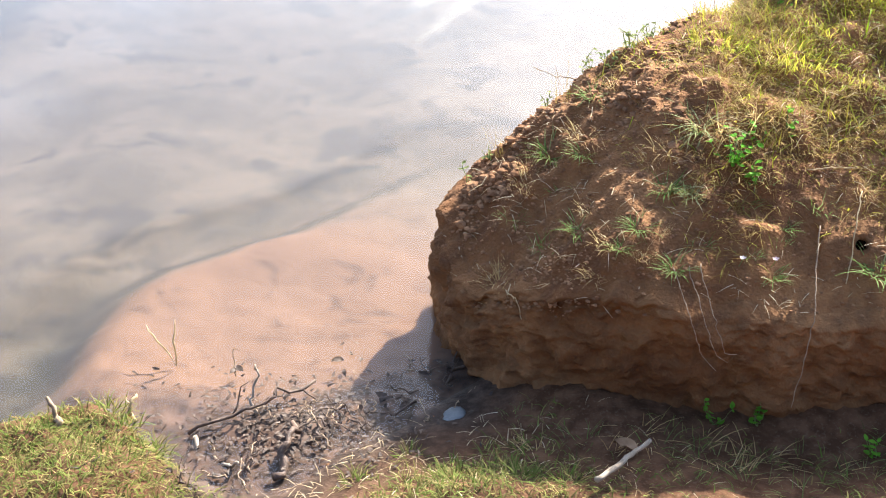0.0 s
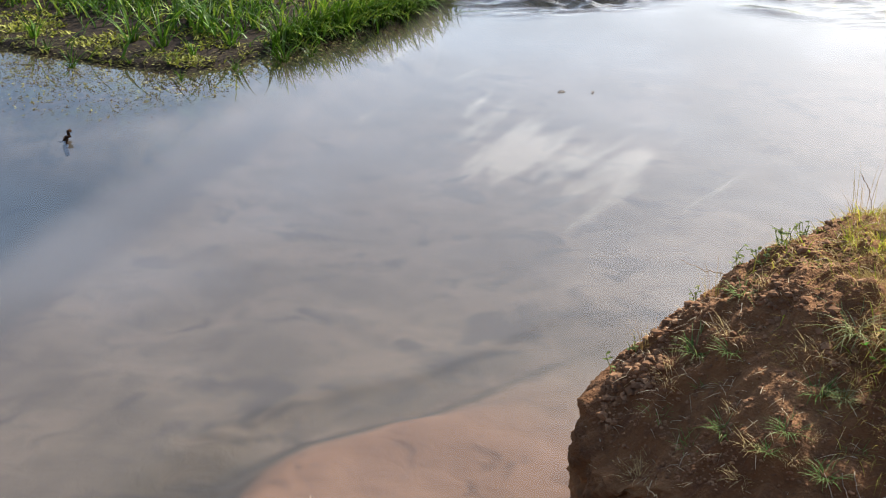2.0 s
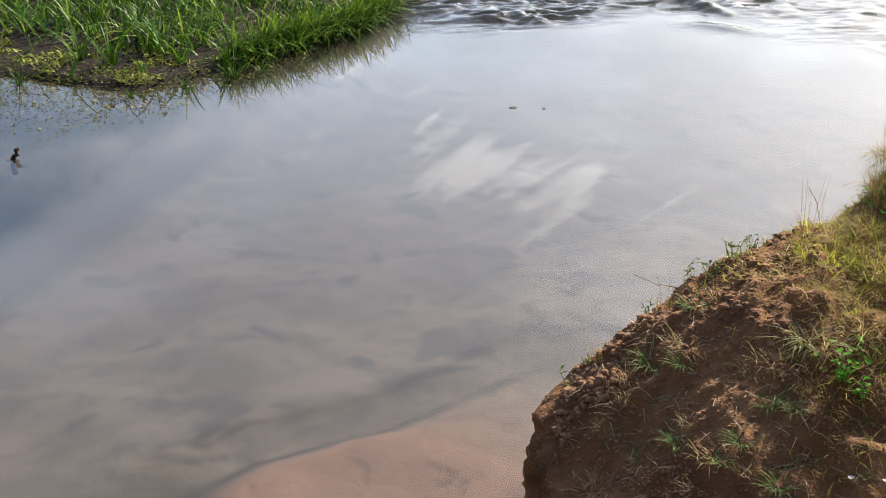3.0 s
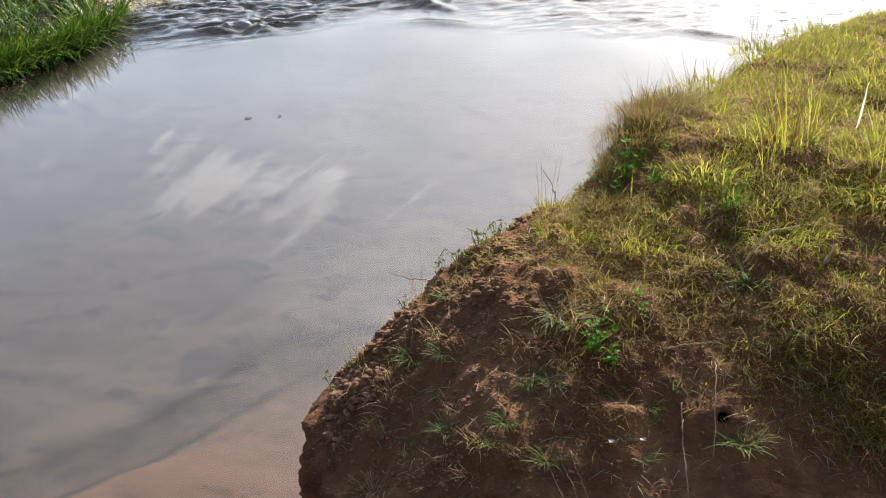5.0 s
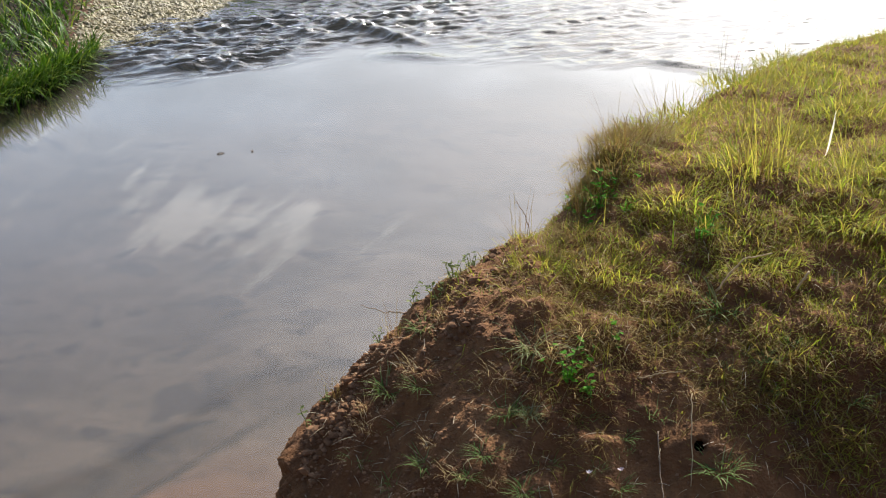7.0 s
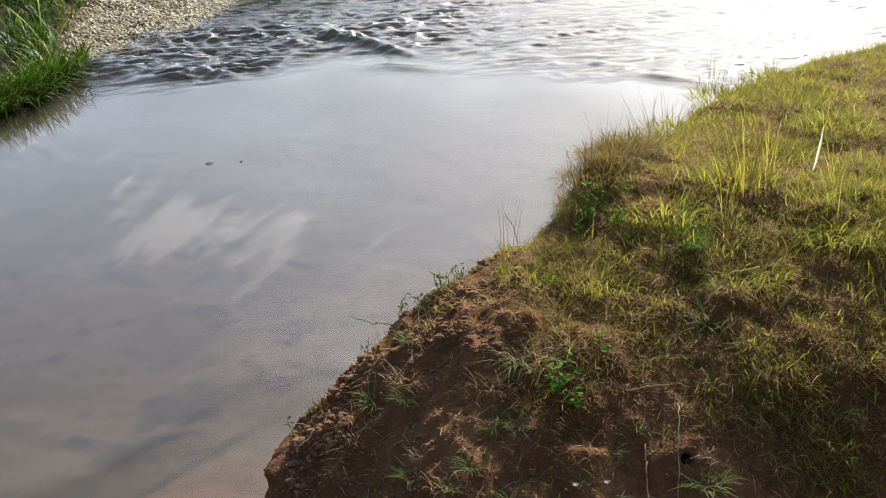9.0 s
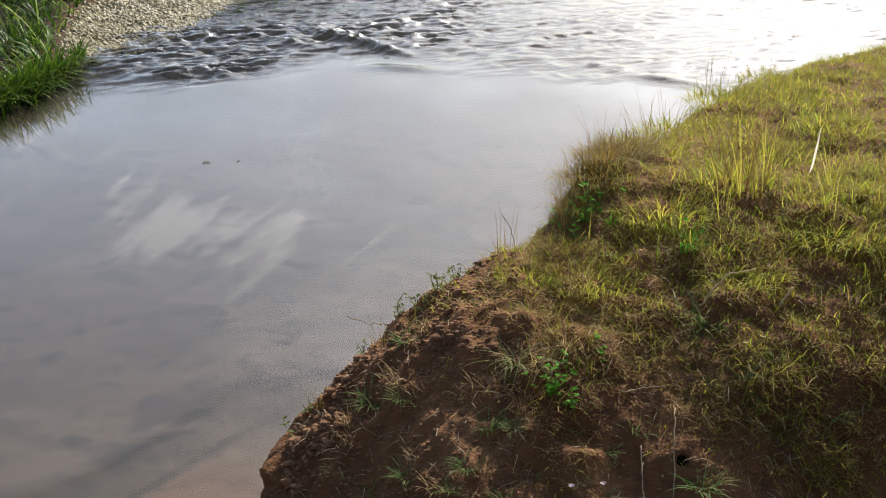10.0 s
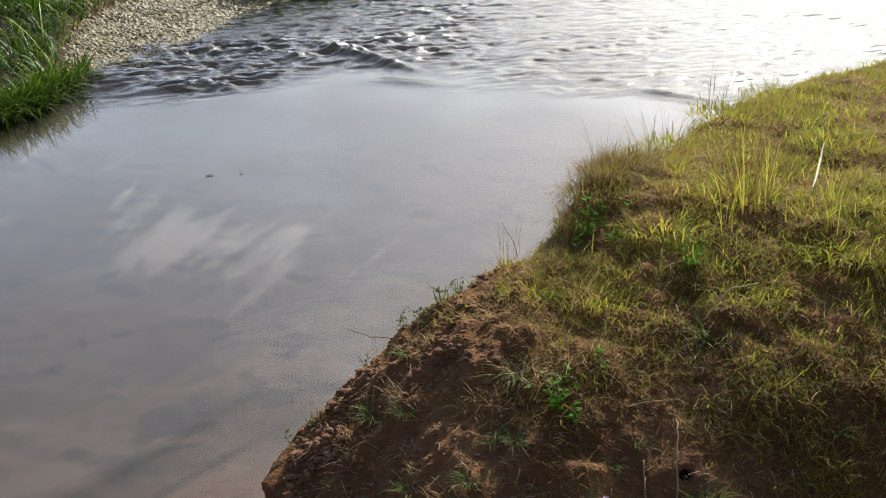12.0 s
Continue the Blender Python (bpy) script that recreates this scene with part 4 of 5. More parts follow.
def twig(name, label, a, b, r0, r1, material, seed, amp=0.02, sag=0.0, forks=0, category="twig", group=""):
    rng = np.random.RandomState(seed)
    n = 12
    pts = wander(rng, a, b, n, amp, sag)
    rad = np.linspace(r0, r1, n) * rng.uniform(0.85, 1.15, n)
    ob = thing(name, joined(name, [tube_data(pts, rad, 7)]), material, label, category, group)
    for _ in range(forks):
        i = rng.randint(2, n - 1)
        d = rng.normal(0, 1, 3) * np.array([1, 1, 0.5])
        e = pts[i] + d / np.linalg.norm(d) * np.linalg.norm(np.array(b) - np.array(a)) * rng.uniform(0.15, 0.4)
        sub = wander(rng, pts[i], e, 6, amp * 0.5)
        part("side_twig", joined("side_twig", [tube_data(sub, np.linspace(rad[i] * 0.7, rad[i] * 0.25, 6), 5)]), material, ob)
    return ob


def dead_leaf(x, y, z, length, yaw, label, material, seed, pitch=0.1, roll=0.1, group="fallen leaves"):
    rng = np.random.RandomState(seed)
    v, q, t = leaf_data(length, length * rng.uniform(0.4, 0.6), rng, 0.5, 7)
    ob = thing("dead_leaf", joined("dead_leaf", [(turned(v, 0, pitch, roll), q, t)]), material, label, "leaf", group)
    ob.location, ob.rotation_euler = (x, y, z), (0, 0, yaw)
    return ob


def burrow(x, y, r):
    """A crab or mouse burrow: a ragged collar and a dark shaft leading into the bank."""
    rng = np.random.RandomState(9)
    z = bank_z(x, y)
    axis = Vector((0.05, 0.62, -0.55)).normalized()
    side = axis.cross(Vector((0, 0, 1))).normalized()
    up = side.cross(axis)
    rings = []
    for depth, rad in ((0.0, 2.2), (0.0, 1.6), (0.004, 1.0), (0.012, 0.95), (0.05, 0.9), (0.09, 0.8)):
        ring = []
        for i in range(14):
            a = i * 2 * math.pi / 14
            k = r * rad * rng.uniform(0.9, 1.12)
            if rad > 1.5:
                px, py = x + math.cos(a) * k, y + math.sin(a) * k
                ring.append(Vector((px, py, bank_z(px, py) - (0.004 if rad > 2 else -0.001))))
            else:
                ring.append(Vector((x, y, z - 0.004)) + axis * depth + side * math.cos(a) * k + up * math.sin(a) * k)
        rings.append(ring)
    v = np.array([tuple(p) for ring in rings for p in ring])

    def loft(lo, hi):
        return np.array([(i * 14 + j, i * 14 + (j + 1) % 14, (i + 1) * 14 + (j + 1) % 14, (i + 1) * 14 + j) for i in range(lo, hi) for j in range(14)])
    hole = thing("burrow", None, None, "small round dark animal burrow in the earth bank", "burrow", kind="structure")
    part("rim", np_mesh("rim", v, loft(0, 3)), SOIL, hole)
    end = np.array([(70, 70 + k, 71 + k) for k in range(1, 13)])
    part("shaft", np_mesh("shaft", v, loft(2, 5), end), HOLE_EARTH, hole)


scatter_stuff()


def path_twig(name, label, points, r0, r1, material, seed, amp=0.004, category="twig", group=""):
    """A stem laid along a few bends."""
    rng = np.random.RandomState(seed)
    p = np.array(points, float)
    d = np.r_[0, np.cumsum(np.linalg.norm(np.diff(p, axis=0), axis=1))]
    n = max(8, 5 * len(p))
    u = np.linspace(0, d[-1], n)
    q = np.stack([np.interp(u, d, p[:, i]) for i in range(3)], 1) + rng.normal(0, amp, (n, 3))
    return thing(name, joined(name, [tube_data(q, np.linspace(r0, r1, n), 6)]), material, label, category, group)


def bladed_plant(name, piece, label, category, material, seed, n, length, width, spread, lean, bend, spots, group):
    """A plant whose every leaf or stem is a part, and its copies; spots are x, y, size."""
    rng = np.random.RandomState(seed)
    first = thing(name, None, None, label, category, group)
    for _ in range(n):
        az = rng.uniform(0, 6.28)
        r = spread * rng.uniform(0, 1)
        root = np.array([[math.cos(az) * r, math.sin(az) * r, -0.006]])
        part(piece, blade_mesh(piece, root, length, width, rng, lean, bend, heading=az, levels=5), material, first)
    for i, (x, y, size) in enumerate(spots):
        m = Matrix.LocRotScale((x, y, bank_z(x, y)), Euler((0, 0, 1.9 * i)), (size, size, size))
        if i == 0:
            first.matrix_world = m
        else:
            copy_thing(first, Matrix()).matrix_basis = m


def plant_bank():
    green = tuft_mesh("grass_tuft", 21, 60, 0.06, 0.0032, 0.026, (0.2, 1.3), 0.5)
    place_tufts("grass_tuft", green, TUFT_GREEN, "green grass tuft rooted in the bare earth bank",
                [(0.256, 2.568, 1.1), (0.304, 2.318, 0.9), (0.378, 2.195, 0.6), (0.494, 2.334, 0.9), (0.418, 2.236, 0.8), (0.737, 2.245, 0.6), (0.915, 2.131, 1.2),
                 (1.278, 2.264, 0.9), (1.176, 2.396, 0.8), (1.09, 2.346, 0.7), (0.485, 2.149, 0.8), (0.695, 2.147, 0.7), (1.059, 2.518, 1.5), (0.32, 2.5, 0.8), (0.36, 2.66, 0.9)],
                1, "grass tufts of the bank")
    rng = np.random.RandomState(31)
    spots = []
    while len(spots) < 150:
        x, y = rng.uniform(0.12, 2.0), rng.uniform(2.12, 2.8)
        dens = 0.8 if x > 1.0 else 0.5
        if inside_distance(np.array([x]), np.array([y]), BANK)[0] > 0.04 and rng.rand() < dens:
            spots.append((x, y, rng.uniform(0.4, 1.0)))
    small = tuft_mesh("grass_tuft", 22, 40, 0.042, 0.0022, 0.04, (0.2, 1.4), 0.4)
    place_tufts("grass_tuft", small, TUFT_GREEN, "small dull green grass tuft on the earth slope", spots[:34], 2, "grass tufts of the bank")
    strawy = tuft_mesh("straw_tuft", 23, 60, 0.06, 0.0016, 0.045, (0.3, 1.6), 0.5)
    place_tufts("straw_tuft", strawy, DRY_GRASS, "dry straw-coloured grass tuft on the earth slope",
                spots[34:80] + [(0.129, 2.33, 0.9), (0.15, 2.36, 0.6), (0.2, 2.52, 0.9), (0.62, 2.45, 1.0), (0.72, 2.5, 1.1)], 3, "grass tufts of the bank")
    pale = tuft_mesh("pale_grass_tuft", 24, 80, 0.095, 0.003, 0.03, (0.2, 1.3), 0.6, 5)
    place_tufts("pale_grass_tuft", pale, TUFT_PALE, "pale grey-green tuft of long arching grass leaves",
                [(0.583, 2.47, 1.1), (0.54, 2.31, 0.6)], 4, "grass tufts of the bank")
    # bushy dry growth along the river edge
    red = tuft_mesh("dry_bush", 25, 640, 0.085, 0.0026, 0.10, (0.0, 1.5), 1.0, 4)
    place_tufts("dry_bush", red, RED_GRASS, "bushy clump of reddish dry grass overhanging the bank's edge",
                [(0.92, 3.08, 0.9), (0.985, 3.17, 1.1), (1.04, 3.26, 1.0), (1.12, 3.34, 0.9), (0.82, 2.90, 0.7), (0.76, 2.82, 0.6), (1.28, 3.62, 0.8), (1.2, 3.48, 0.8)], 5, "bushy clumps of the bank's edge")
    gold = tuft_mesh("grass_clump", 26, 420, 0.08, 0.0036, 0.13, (0.05, 1.3), 0.9, 4)
    place_tufts("grass_clump", gold, BANK_GRASS, "sunlit yellow-green clump of taller bank grass",
                [(1.22, 3.46, 1.0), (1.45, 3.78, 1.0), (1.1, 2.95, 1.0), (1.35, 3.1, 1.1), (1.6, 3.4, 1.0), (1.75, 4.1, 1.1), (2.1, 4.45, 1.1), (1.9, 3.6, 1.0), (0.85, 2.72, 0.8), (1.2, 2.66, 0.9), (1.5, 2.75, 1.0), (1.7, 2.95, 1.0), (0.68, 2.78, 0.6)],
                6, "bushy clumps of the bank's edge")
    fine = tuft_mesh("seed_grass", 27, 22, 0.26, 0.0022, 0.05, (0.0, 0.35), 0.35, 5)
    place_tufts("seed_grass", fine, RED_GRASS, "thin reddish seeding grass stems standing on the bank",
                [(1.27, 3.58, 1.0), (1.38, 3.72, 0.8), (1.0, 3.2, 0.8), (1.72, 4.15, 0.9), (1.33, 3.0, 1.3), (1.42, 3.05, 1.1), (0.86, 3.02, 0.8), (0.66, 2.9, 0.6), (0.3, 2.78, 0.4), (0.14, 2.7, 0.4)], 7, "seeding grass of the bank")
    # broad-leaved seedlings
    bright = "bright green broad-leaved seedling rooted in the earth bank"
    seedling(0.64, 2.375, bank_z(0.64, 2.375), 0.07, 13, bright, 41, leaf=0.017)
    for i, (x, y, h, n) in enumerate([(0.718, 2.415, 0.045, 3), (0.767, 2.44, 0.05, 3), (0.67, 2.335, 0.04, 4), (1.079, 2.754, 0.11, 3), (0.90, 3.02, 0.11, 5), (0.84, 2.93, 0.09, 4), (0.95, 3.0, 0.08, 4)]):
        seedling(x, y, bank_z(x, y), h, n, bright, 42 + i, leaf=0.017)
    for i, (x, y, h, n) in enumerate([(0.47, 2.84, 0.06, 6), (0.42, 2.81, 0.045, 5), (0.51, 2.88, 0.05, 5), (0.12, 2.72, 0.06, 2), (0.07, 2.66, 0.06, 1), (0.27, 2.82, 0.05, 2), (0.36, 2.86, 0.06, 3)]):
        seedling(x, y, bank_z(x, y), h, n, "small dark green weed at the bank's crumbling edge", 60 + i, leaf=0.014, material=TUFT_GREEN)
    for i, (x, y, z) in enumerate([(x, y, land_z(x, y) + 0.01) for x, y in ((0.588, 2.045), (0.68, 2.04), (0.90, 1.93), (0.94, 1.92))]):
        seedling(x, y, z, 0.05, 3, "little green seedling in the shade at the bank's foot", 70 + i, leaf=0.016)
    # two pale flowers
    for i, (x, y) in enumerate([(0.624, 2.16), (0.694, 2.162)]):
        z = bank_z(x, y)
        fl = thing("wild_flower", None, None, "tiny pale pink wild flower on a short stem", "flower", "wild flowers")
        fl.location = (x, y, z)
        rng = np.random.RandomState(80 + i)
        part("stem", joined("stem", [tube_data(wander(rng, (0, 0, -0.01), (0.004, -0.01, 0.022), 5, 0.002), np.full(5, 0.0008), 5)]), TUFT_GREEN, fl)
        for j in range(5):
            v, q, t = leaf_data(0.009, 0.006, rng, 0.3, 4)
            part("petal", joined("petal", [(turned(v, j * 1.256, -0.5, 0, (0.004, -0.01, 0.022)), q, t)]), PETAL, fl)
    # roots and straws
    path_twig("trailing_root", "long thin dry root hanging down the earth bank", [(0.81, 2.24, bank_z(0.81, 2.24) + 0.01), (0.79, 2.17, bank_z(0.79, 2.17) + 0.012), (0.77, 2.06, bank_z(0.77, 2.09) + 0.01), (0.75, 2.02, 0.25), (0.735, 2.0, 0.155)], 0.0016, 0.0009, ROOT, 91, 0.0015)
    path_twig("straw", "straight bleached grass stem lying down the slope", [(0.907, 2.298, bank_z(0.907, 2.298) + 0.012), (0.875, 2.21, bank_z(0.875, 2.21) + 0.012), (0.845, 2.121, bank_z(0.845, 2.121) + 0.01)], 0.0016, 0.0012, STRAW, 92, 0.001)
    path_twig("straw", "bleached grass stem lying across the slope", [(0.798, 2.348, bank_z(0.798, 2.348) + 0.01), (0.85, 2.353, bank_z(0.85, 2.353) + 0.012), (0.905, 2.358, bank_z(0.905, 2.358) + 0.01)], 0.0018, 0.0012, STRAW, 93, 0.001)
    path_twig("straw", "long pale straw lying on the sunlit grass", [(1.05, 2.54, bank_z(1.05, 2.54) + 0.03), (1.12, 2.555, bank_z(1.12, 2.555) + 0.05), (1.2, 2.57, bank_z(1.2, 2.57) + 0.06)], 0.0028, 0.0016, STRAW, 94, 0.001)
    path_twig("straw", "short pale broken straw caught in the grass", [(1.235, 2.50, bank_z(1.235, 2.50) + 0.03), (1.275, 2.52, bank_z(1.275, 2.52) + 0.06)], 0.0035, 0.003, STRAW, 95, 0.001)
    v, q, t = leaf_data(0.145, 0.006, np.random.RandomState(96), 0.5, 9)
    stalk = thing("bleached_leaf", joined("bleached_leaf", [(turned(v, 0.0, -1.4, 1.2), q, t)]), BLEACHED, "bleached upright dead grass leaf in the bank grass", "grass")
    stalk.location = (1.64, 3.2, bank_z(1.64, 3.2) - 0.01)
    bladed_plant("tall_grass", "stem", "tall upright yellow-green grass stems on the bank", "grass", BANK_GRASS, 33, 9, 0.28, 0.0042, 0.06, (0.0, 0.22), 0.3,
                 [(1.33, 2.98, 1.0), (1.43, 3.05, 0.9), (1.24, 2.88, 0.7), (1.5, 2.8, 0.7), (1.6, 3.0, 0.7)], "seeding grass of the bank")
    bladed_plant("leafy_shoot", "leaf", "bright green leafy shoot among the bank grass", "plant", SEEDLING, 34, 14, 0.075, 0.008, 0.015, (0.1, 0.9), 0.5,
                 [(1.08, 2.75, 1.0), (1.12, 2.8, 0.8), (0.9, 3.0, 1.0), (0.95, 2.95, 0.8)], "seedlings of the bank")
    path_twig("edge_twig", "thin bare twig sticking out over the water", [(0.34, 2.84, bank_z(0.34, 2.84)), (0.29, 2.88, 0.52), (0.23, 2.92, 0.53)], 0.0016, 0.0008, ROOT, 97, 0.002)
    path_twig("edge_twig", "thin leaning grass stalk standing at the bank's edge", [(0.70, 2.96, bank_z(0.70, 2.96)), (0.69, 2.98, bank_z(0.70, 2.96) + 0.05), (0.665, 2.99, bank_z(0.70, 2.96) + 0.10)], 0.0014, 0.0008, ROOT, 98, 0.002)
    for i, dx in enumerate((0.0, 0.03, 0.055)):
        path_twig("hanging_root", "thin pale root dangling over the bank's brow", [(0.485 + dx, 2.15, bank_z(0.485 + dx, 2.15)), (0.505 + dx, 2.06, bank_z(0.505 + dx, 2.1)), (0.535 + dx * 0.9, 2.02, 0.28), (0.565 + dx * 0.7, 2.01, 0.245 + 0.02 * i)], 0.0011, 0.0006, ROOT, 100 + i, 0.0012, group="dangling roots")
    path_twig("straw", "bent dry stem hanging below a withered tuft", [(0.135, 2.30, bank_z(0.135, 2.30)), (0.16, 2.22, 0.28), (0.175, 2.2, 0.24)], 0.0014, 0.001, STRAW, 104, 0.002)
    for i, (x, y, yaw) in enumerate([(1.165, 2.145, 0.3), (1.215, 2.135, 2.2)]):
        dead_leaf(x, y, bank_z(x, y) + 0.008, 0.065, yaw, "curled brown dead leaf lying on the bank", DEAD_LEAF, 110 + i)
    dead_leaf(0.40, 1.9, land_z(0.40, 1.9) + 0.02, 0.06, 2.4, "curled brown dead leaf beside a stick", DEAD_LEAF, 113)
    burrow(0.888, 2.19, 0.013)


def litter_shore():
    wet = "dark wet twig in the shore debris"
    g = "twigs of the shore debris"
    twig("twig", "long dark wet twig lying across the shore debris", (-0.57, 2.09, 0.004), (-0.30, 2.26, 0.022), 0.005, 0.003, WET_WOOD, 121, 0.02, 0.01, 4, group=g)
    twig("twig", "pale bent twig at the debris edge", (-0.55, 2.07, 0.012), (-0.44, 1.965, 0.03), 0.006, 0.004, GREY_WOOD, 122, 0.02, 0.0, 1, group=g)
    twig("twig", "thin pale twig standing up from the debris", (-0.425, 2.16, 0.0), (-0.43, 2.22, 0.10), 0.004, 0.002, GREY_WOOD, 123, 0.01, 0.0, 1, group=g)
    twig("branch_stub", "thick broken grey branch stub in the mud", (-0.338, 2.10, 0.03), (-0.362, 1.94, 0.012), 0.0065, 0.0085, WET_WOOD, 124, 0.02, 0.0, 2, "branch")
    twig("twig", "dark thin root running along the waterline", (0.07, 2.36, 0.004), (-0.11, 2.15, 0.008), 0.006, 0.003, WET_WOOD, 125, 0.03, 0.0, 2, group=g)
    twig("stick", "pale weathered stick lying on the shore grass", (0.30, 1.775, 0.158), (0.42, 1.888, 0.160), 0.0065, 0.005, GREY_WOOD, 126, 0.004, 0.0, 0, "stick")
    twig("branch_stub", "pale broken stub standing on the grassy clod", (-0.85, 2.04, 0.05), (-0.87, 2.09, 0.11), 0.010, 0.004, ROOT, 127, 0.012, 0.0, 0, "branch")
    twig("branch_stub", "short bleached stub at the clod's wet edge", (-0.69, 2.10, 0.03), (-0.685, 2.13, 0.085), 0.007, 0.003, STRAW, 128, 0.010, 0.0, 1, "branch")
    rng = np.random.RandomState(130)
    for i in range(44):
        c = np.array([-0.30, 2.11]) + rng.normal(0, 1) * np.array((0.17, 0.11)) + rng.normal(0, 1, 2) * (0.05, 0.05)
        a = rng.uniform(0, 3.14)
        L = rng.uniform(0.03, 0.11)
        d = np.array([math.cos(a), math.sin(a)]) * L
        z = max(land_z(*c), 0.0) + rng.uniform(0.004, 0.02)
        twig("twig", wet, (*(c - d / 2), z), (*(c + d / 2), z + rng.uniform(-0.006, 0.02)), rng.uniform(0.001, 0.0027), 0.0008, WET_WOOD if rng.rand() < 0.5 else ROOT, 140 + i, 0.012, 0.0, rng.randint(0, 3), group=g)
    for i in range(40):
        c = np.array([-0.30, 2.12]) + rng.normal(0, 1) * np.array((0.16, 0.10)) + rng.normal(0, 1, 2) * (0.06, 0.06)
        dead_leaf(*c, max(land_z(*c), 0.0) + rng.uniform(0.004, 0.015), rng.uniform(0.012, 0.03), rng.uniform(0, 6.28), "dark wet dead leaf in the shore debris", WET_LEAF, 180 + i, rng.uniform(-0.3, 0.3), rng.uniform(-0.4, 0.4))
    for i, (x, y, L) in enumerate([(-0.06, 2.31, 0.05), (-0.03, 2.3, 0.03), (-0.005, 2.365, 0.035), (0.01, 2.35, 0.03), (-0.097, 2.193, 0.055), (-0.07, 2.2, 0.04), (-0.244, 2.434, 0.03), (-0.5, 2.34, 0.04), (-0.51, 2.31, 0.05),
                                   (-0.69, 2.3, 0.03), (-0.66, 2.28, 0.025), (-0.70, 2.33, 0.03), (-0.2, 2.36, 0.03), (-0.16, 2.28, 0.03), (-0.24, 2.33, 0.04), (-0.27, 2.36, 0.05), (-0.22, 2.38, 0.03), (-1.02, 2.3, 0.02), (-0.15, 2.24, 0.025)]):
        dead_leaf(x, y, 0.003, 0.62 * L, i * 1.7, "dark wet leaf scrap floating in the shallows", WET_LEAF, 230 + i, 0.15, 0.2)
    twig("twig", "thin twig sticking out of the shallow water", (-0.50, 2.33, -0.02), (-0.50, 2.36, 0.05), 0.002, 0.001, ROOT, 260, 0.006, 0, 1, group=g)
    for i, (x, y, L) in enumerate([(-0.21, 6.3, 0.045), (-0.03, 6.3, 0.035)]):
        dead_leaf(x, y, 0.003, L, 0.4 + i, "dark leaf scrap drifting on the river", WET_LEAF, 300 + i, 0.1, 0.2)
    # two bleached reed leaves rising from the shallows
    reed = thing("reed_shoot", None, None, "withered pale reed shoot rising from the shallow water", "reed")
    reed.location = (-0.652, 2.37, 0.0)
    for i, tip in enumerate([(0.0, 0.05, 0.085), (-0.075, 0.06, 0.06)]):
        rr = np.random.RandomState(270 + i)
        p = wander(rr, (0, 0, -0.02), tip, 7, 0.006, 0.015)
        part("leaf", joined("leaf", [tube_data(p, 0.003 * np.sin(np.linspace(0.35, 3.0, 7)), 4)]), STRAW, reed)
    # stone at the waterline
    stone = thing("stone", None, None, "flat wet grey stone at the waterline", "stone")
    bm = bmesh.new()
    bmesh.ops.create_icosphere(bm, subdivisions=3, radius=1.0)
    for v in bm.verts:
        k = 1 + 0.35 * noise.noise(v.co * 1.6)
        v.co = Vector((v.co.x * 0.03 * k, v.co.y * 0.024 * k, v.co.z * 0.007 * k))
    me = bpy.data.meshes.new("stone_body")
    bm.to_mesh(me)
    bm.free()
    for pl in me.polygons:
        pl.use_smooth = True
    part("stone_body", me, STONE, stone)
    stone.location, stone.rotation_euler = (0.03, 2.145, 0.011), (0.05, -0.1, 0.5)
    # litter too small to count
    n = 700
    pts = np.stack([rng.normal(-0.33, 0.16, n), rng.normal(2.11, 0.10, n)], -1)
    zz = np.maximum(land(pts[:, 0], pts[:, 1])[0], 0.0) + 0.004
    me = blade_mesh("leaf_scraps", np.column_stack([pts, zz]), 0.02, 0.008, rng, (0.9, 1.7), 0.4)
    thing("leaf_scraps", me, WET_LEAF, "small dark wet leaf scraps and bark bits on the mud", "leaf litter", kind="stuff")
    tuft = tuft_mesh("shore_tuft", 28, 70, 0.05, 0.0034, 0.04, (0.2, 1.2), 0.8)
    place_tufts("shore_tuft", tuft, SHORE_GRASS, "low yellow-green grass tuft on the shore",
                [(-0.80, 2.05, 1.0), (-0.74, 2.10, 1.0), (-0.70, 2.03, 1.1), (-0.62, 1.98, 0.9), (-0.9, 1.98, 1.0), (-0.07, 1.98, 0.8), (0.02, 1.85, 1.0), (0.15, 1.82, 1.0), (-0.18, 1.9, 0.9), (0.25, 1.8, 0.9), (-0.75, 1.95, 1.0)], 8, "grass tufts of the shore", land_z)
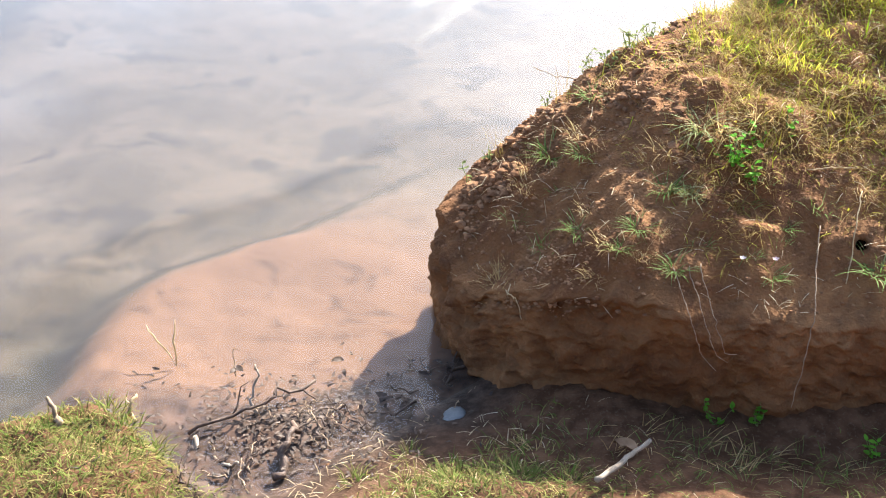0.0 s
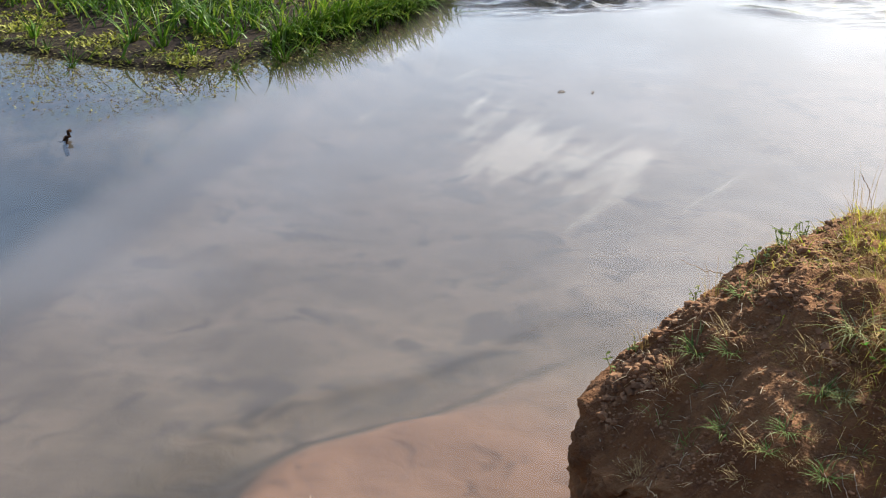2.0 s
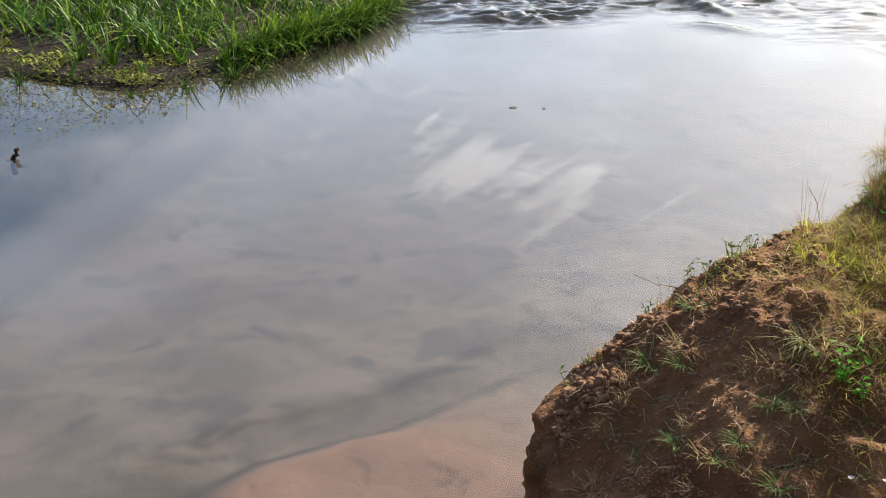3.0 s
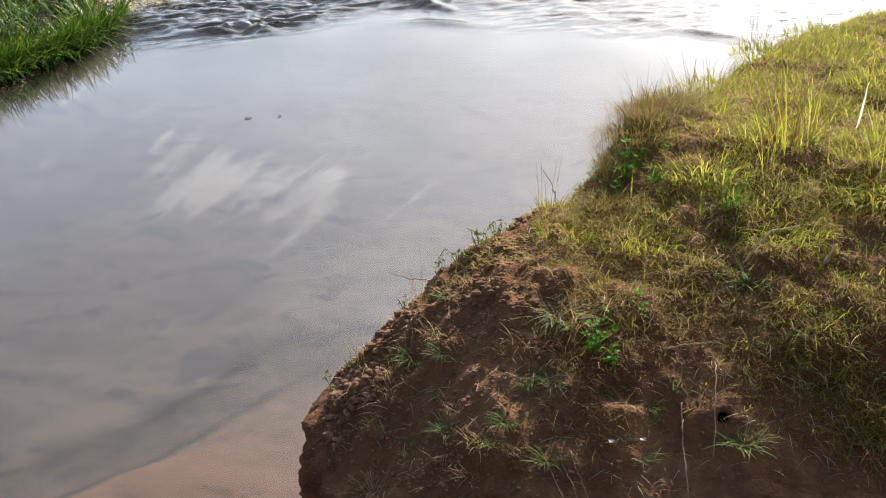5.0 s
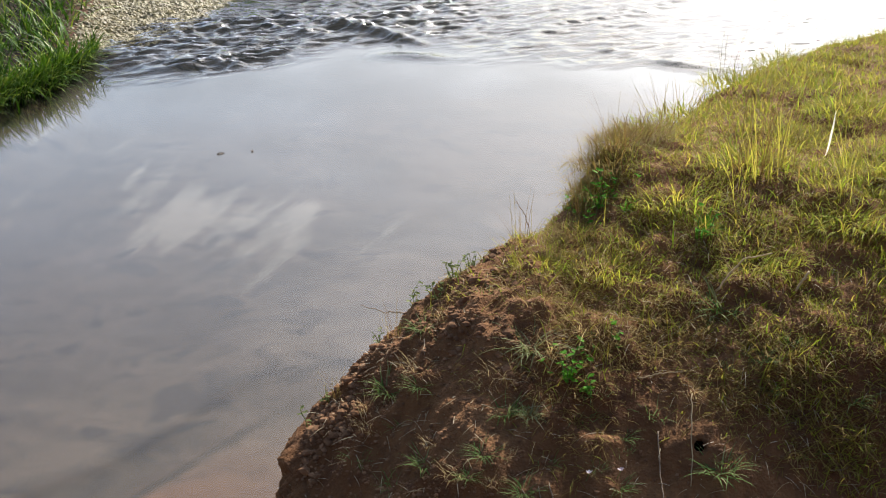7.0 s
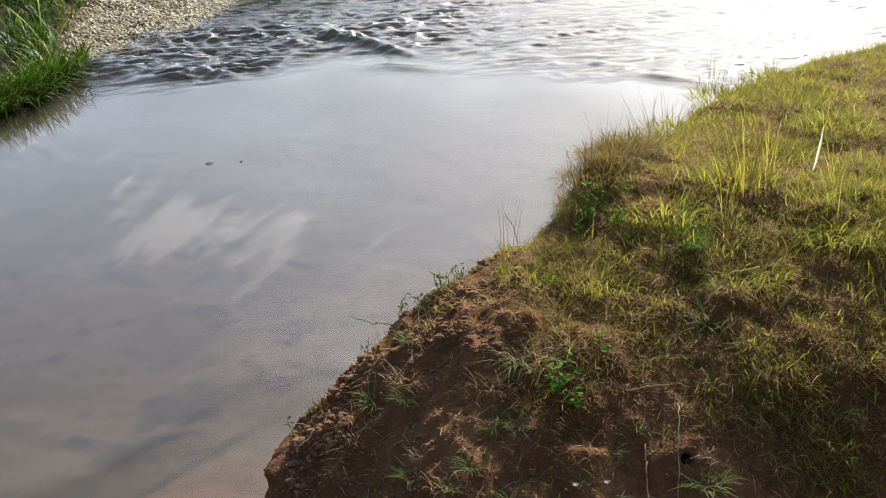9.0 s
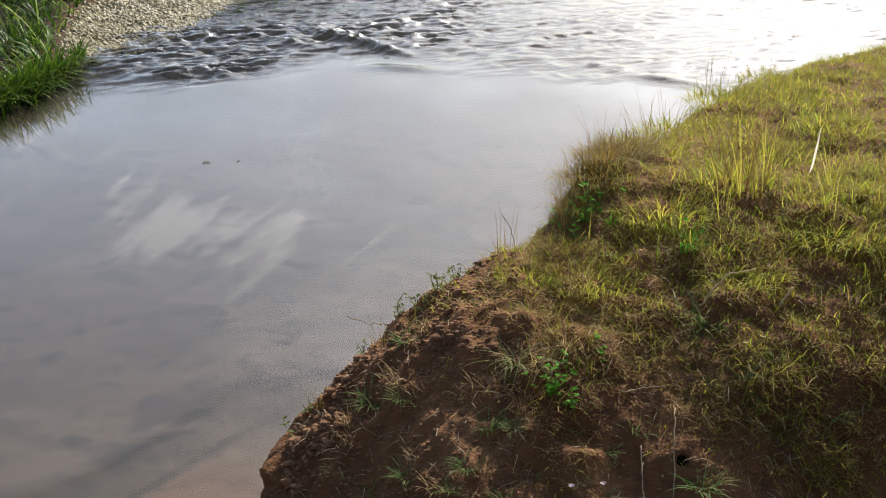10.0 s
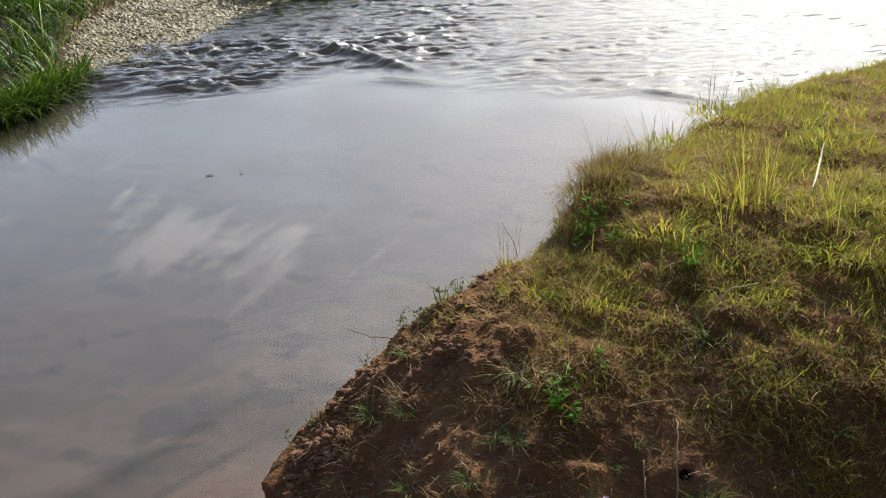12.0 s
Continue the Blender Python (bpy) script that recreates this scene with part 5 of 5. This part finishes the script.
    dark = tuft_mesh("shore_tuft", 29, 30, 0.06, 0.0018, 0.05, (0.3, 1.4), 0.7)
    place_tufts("shore_tuft", dark, TUFT_GREEN, "thin green grass tuft in the bank's shade",
                [(0.30, 1.97, 1.0), (0.45, 1.95, 1.1), (0.55, 1.9, 1.0), (0.62, 1.82, 1.0), (0.75, 1.93, 0.9), (0.85, 1.85, 1.0), (0.5, 1.8, 0.9), (0.95, 1.95, 1.0), (0.7, 1.75, 1.0), (0.16, 2.1, 0.6)], 9, "grass tufts of the shore", land_z)
    dead = tuft_mesh("straw_tuft", 30, 30, 0.085, 0.002, 0.05, (0.8, 1.6), 0.5)
    place_tufts("straw_tuft", dead, DRY_GRASS, "flattened dry grass at the bank's foot",
                [(0.42, 1.98, 1.0), (0.55, 1.96, 1.1), (0.66, 1.94, 1.0), (0.35, 1.9, 0.9), (0.8, 1.88, 1.0), (0.2, 1.95, 0.8), (0.6, 1.86, 1.0)], 10, "grass tufts of the shore", land_z)


def far_margin():
    reed = tuft_mesh("reed_clump", 35, 18, 0.22, 0.012, 0.03, (0.05, 0.5), 0.6, 5)
    place_tufts("reed_clump", reed, LUSH_GRASS, "small green reed clump standing in the still margin",
                [(-3.03, 6.58, 0.7), (-1.86, 6.88, 1.0), (-2.07, 6.62, 0.45), (-2.31, 6.38, 0.4), (-2.62, 6.95, 1.3), (-3.5, 7.1, 1.1), (-2.36, 6.74, 0.7), (-1.72, 7.02, 0.5), (-2.02, 6.55, 0.3), (-2.85, 7.05, 1.2), (-2.2, 7.0, 1.2), (-1.95, 7.15, 1.1), (-2.7, 6.62, 0.35), (-2.45, 6.58, 0.3), (-3.3, 6.85, 0.5)], 11, "reed clumps of the far margin", lambda x, y: max(land_z(x, y), -0.02))
    twig("dark_stake", "short dark snag standing in the still water", (-2.51, 5.27, -0.08), (-2.49, 5.29, 0.04), 0.013, 0.008, HOLE_EARTH, 290, 0.02, 0, 1, "snag")


plant_bank()
litter_shore()
far_margin()
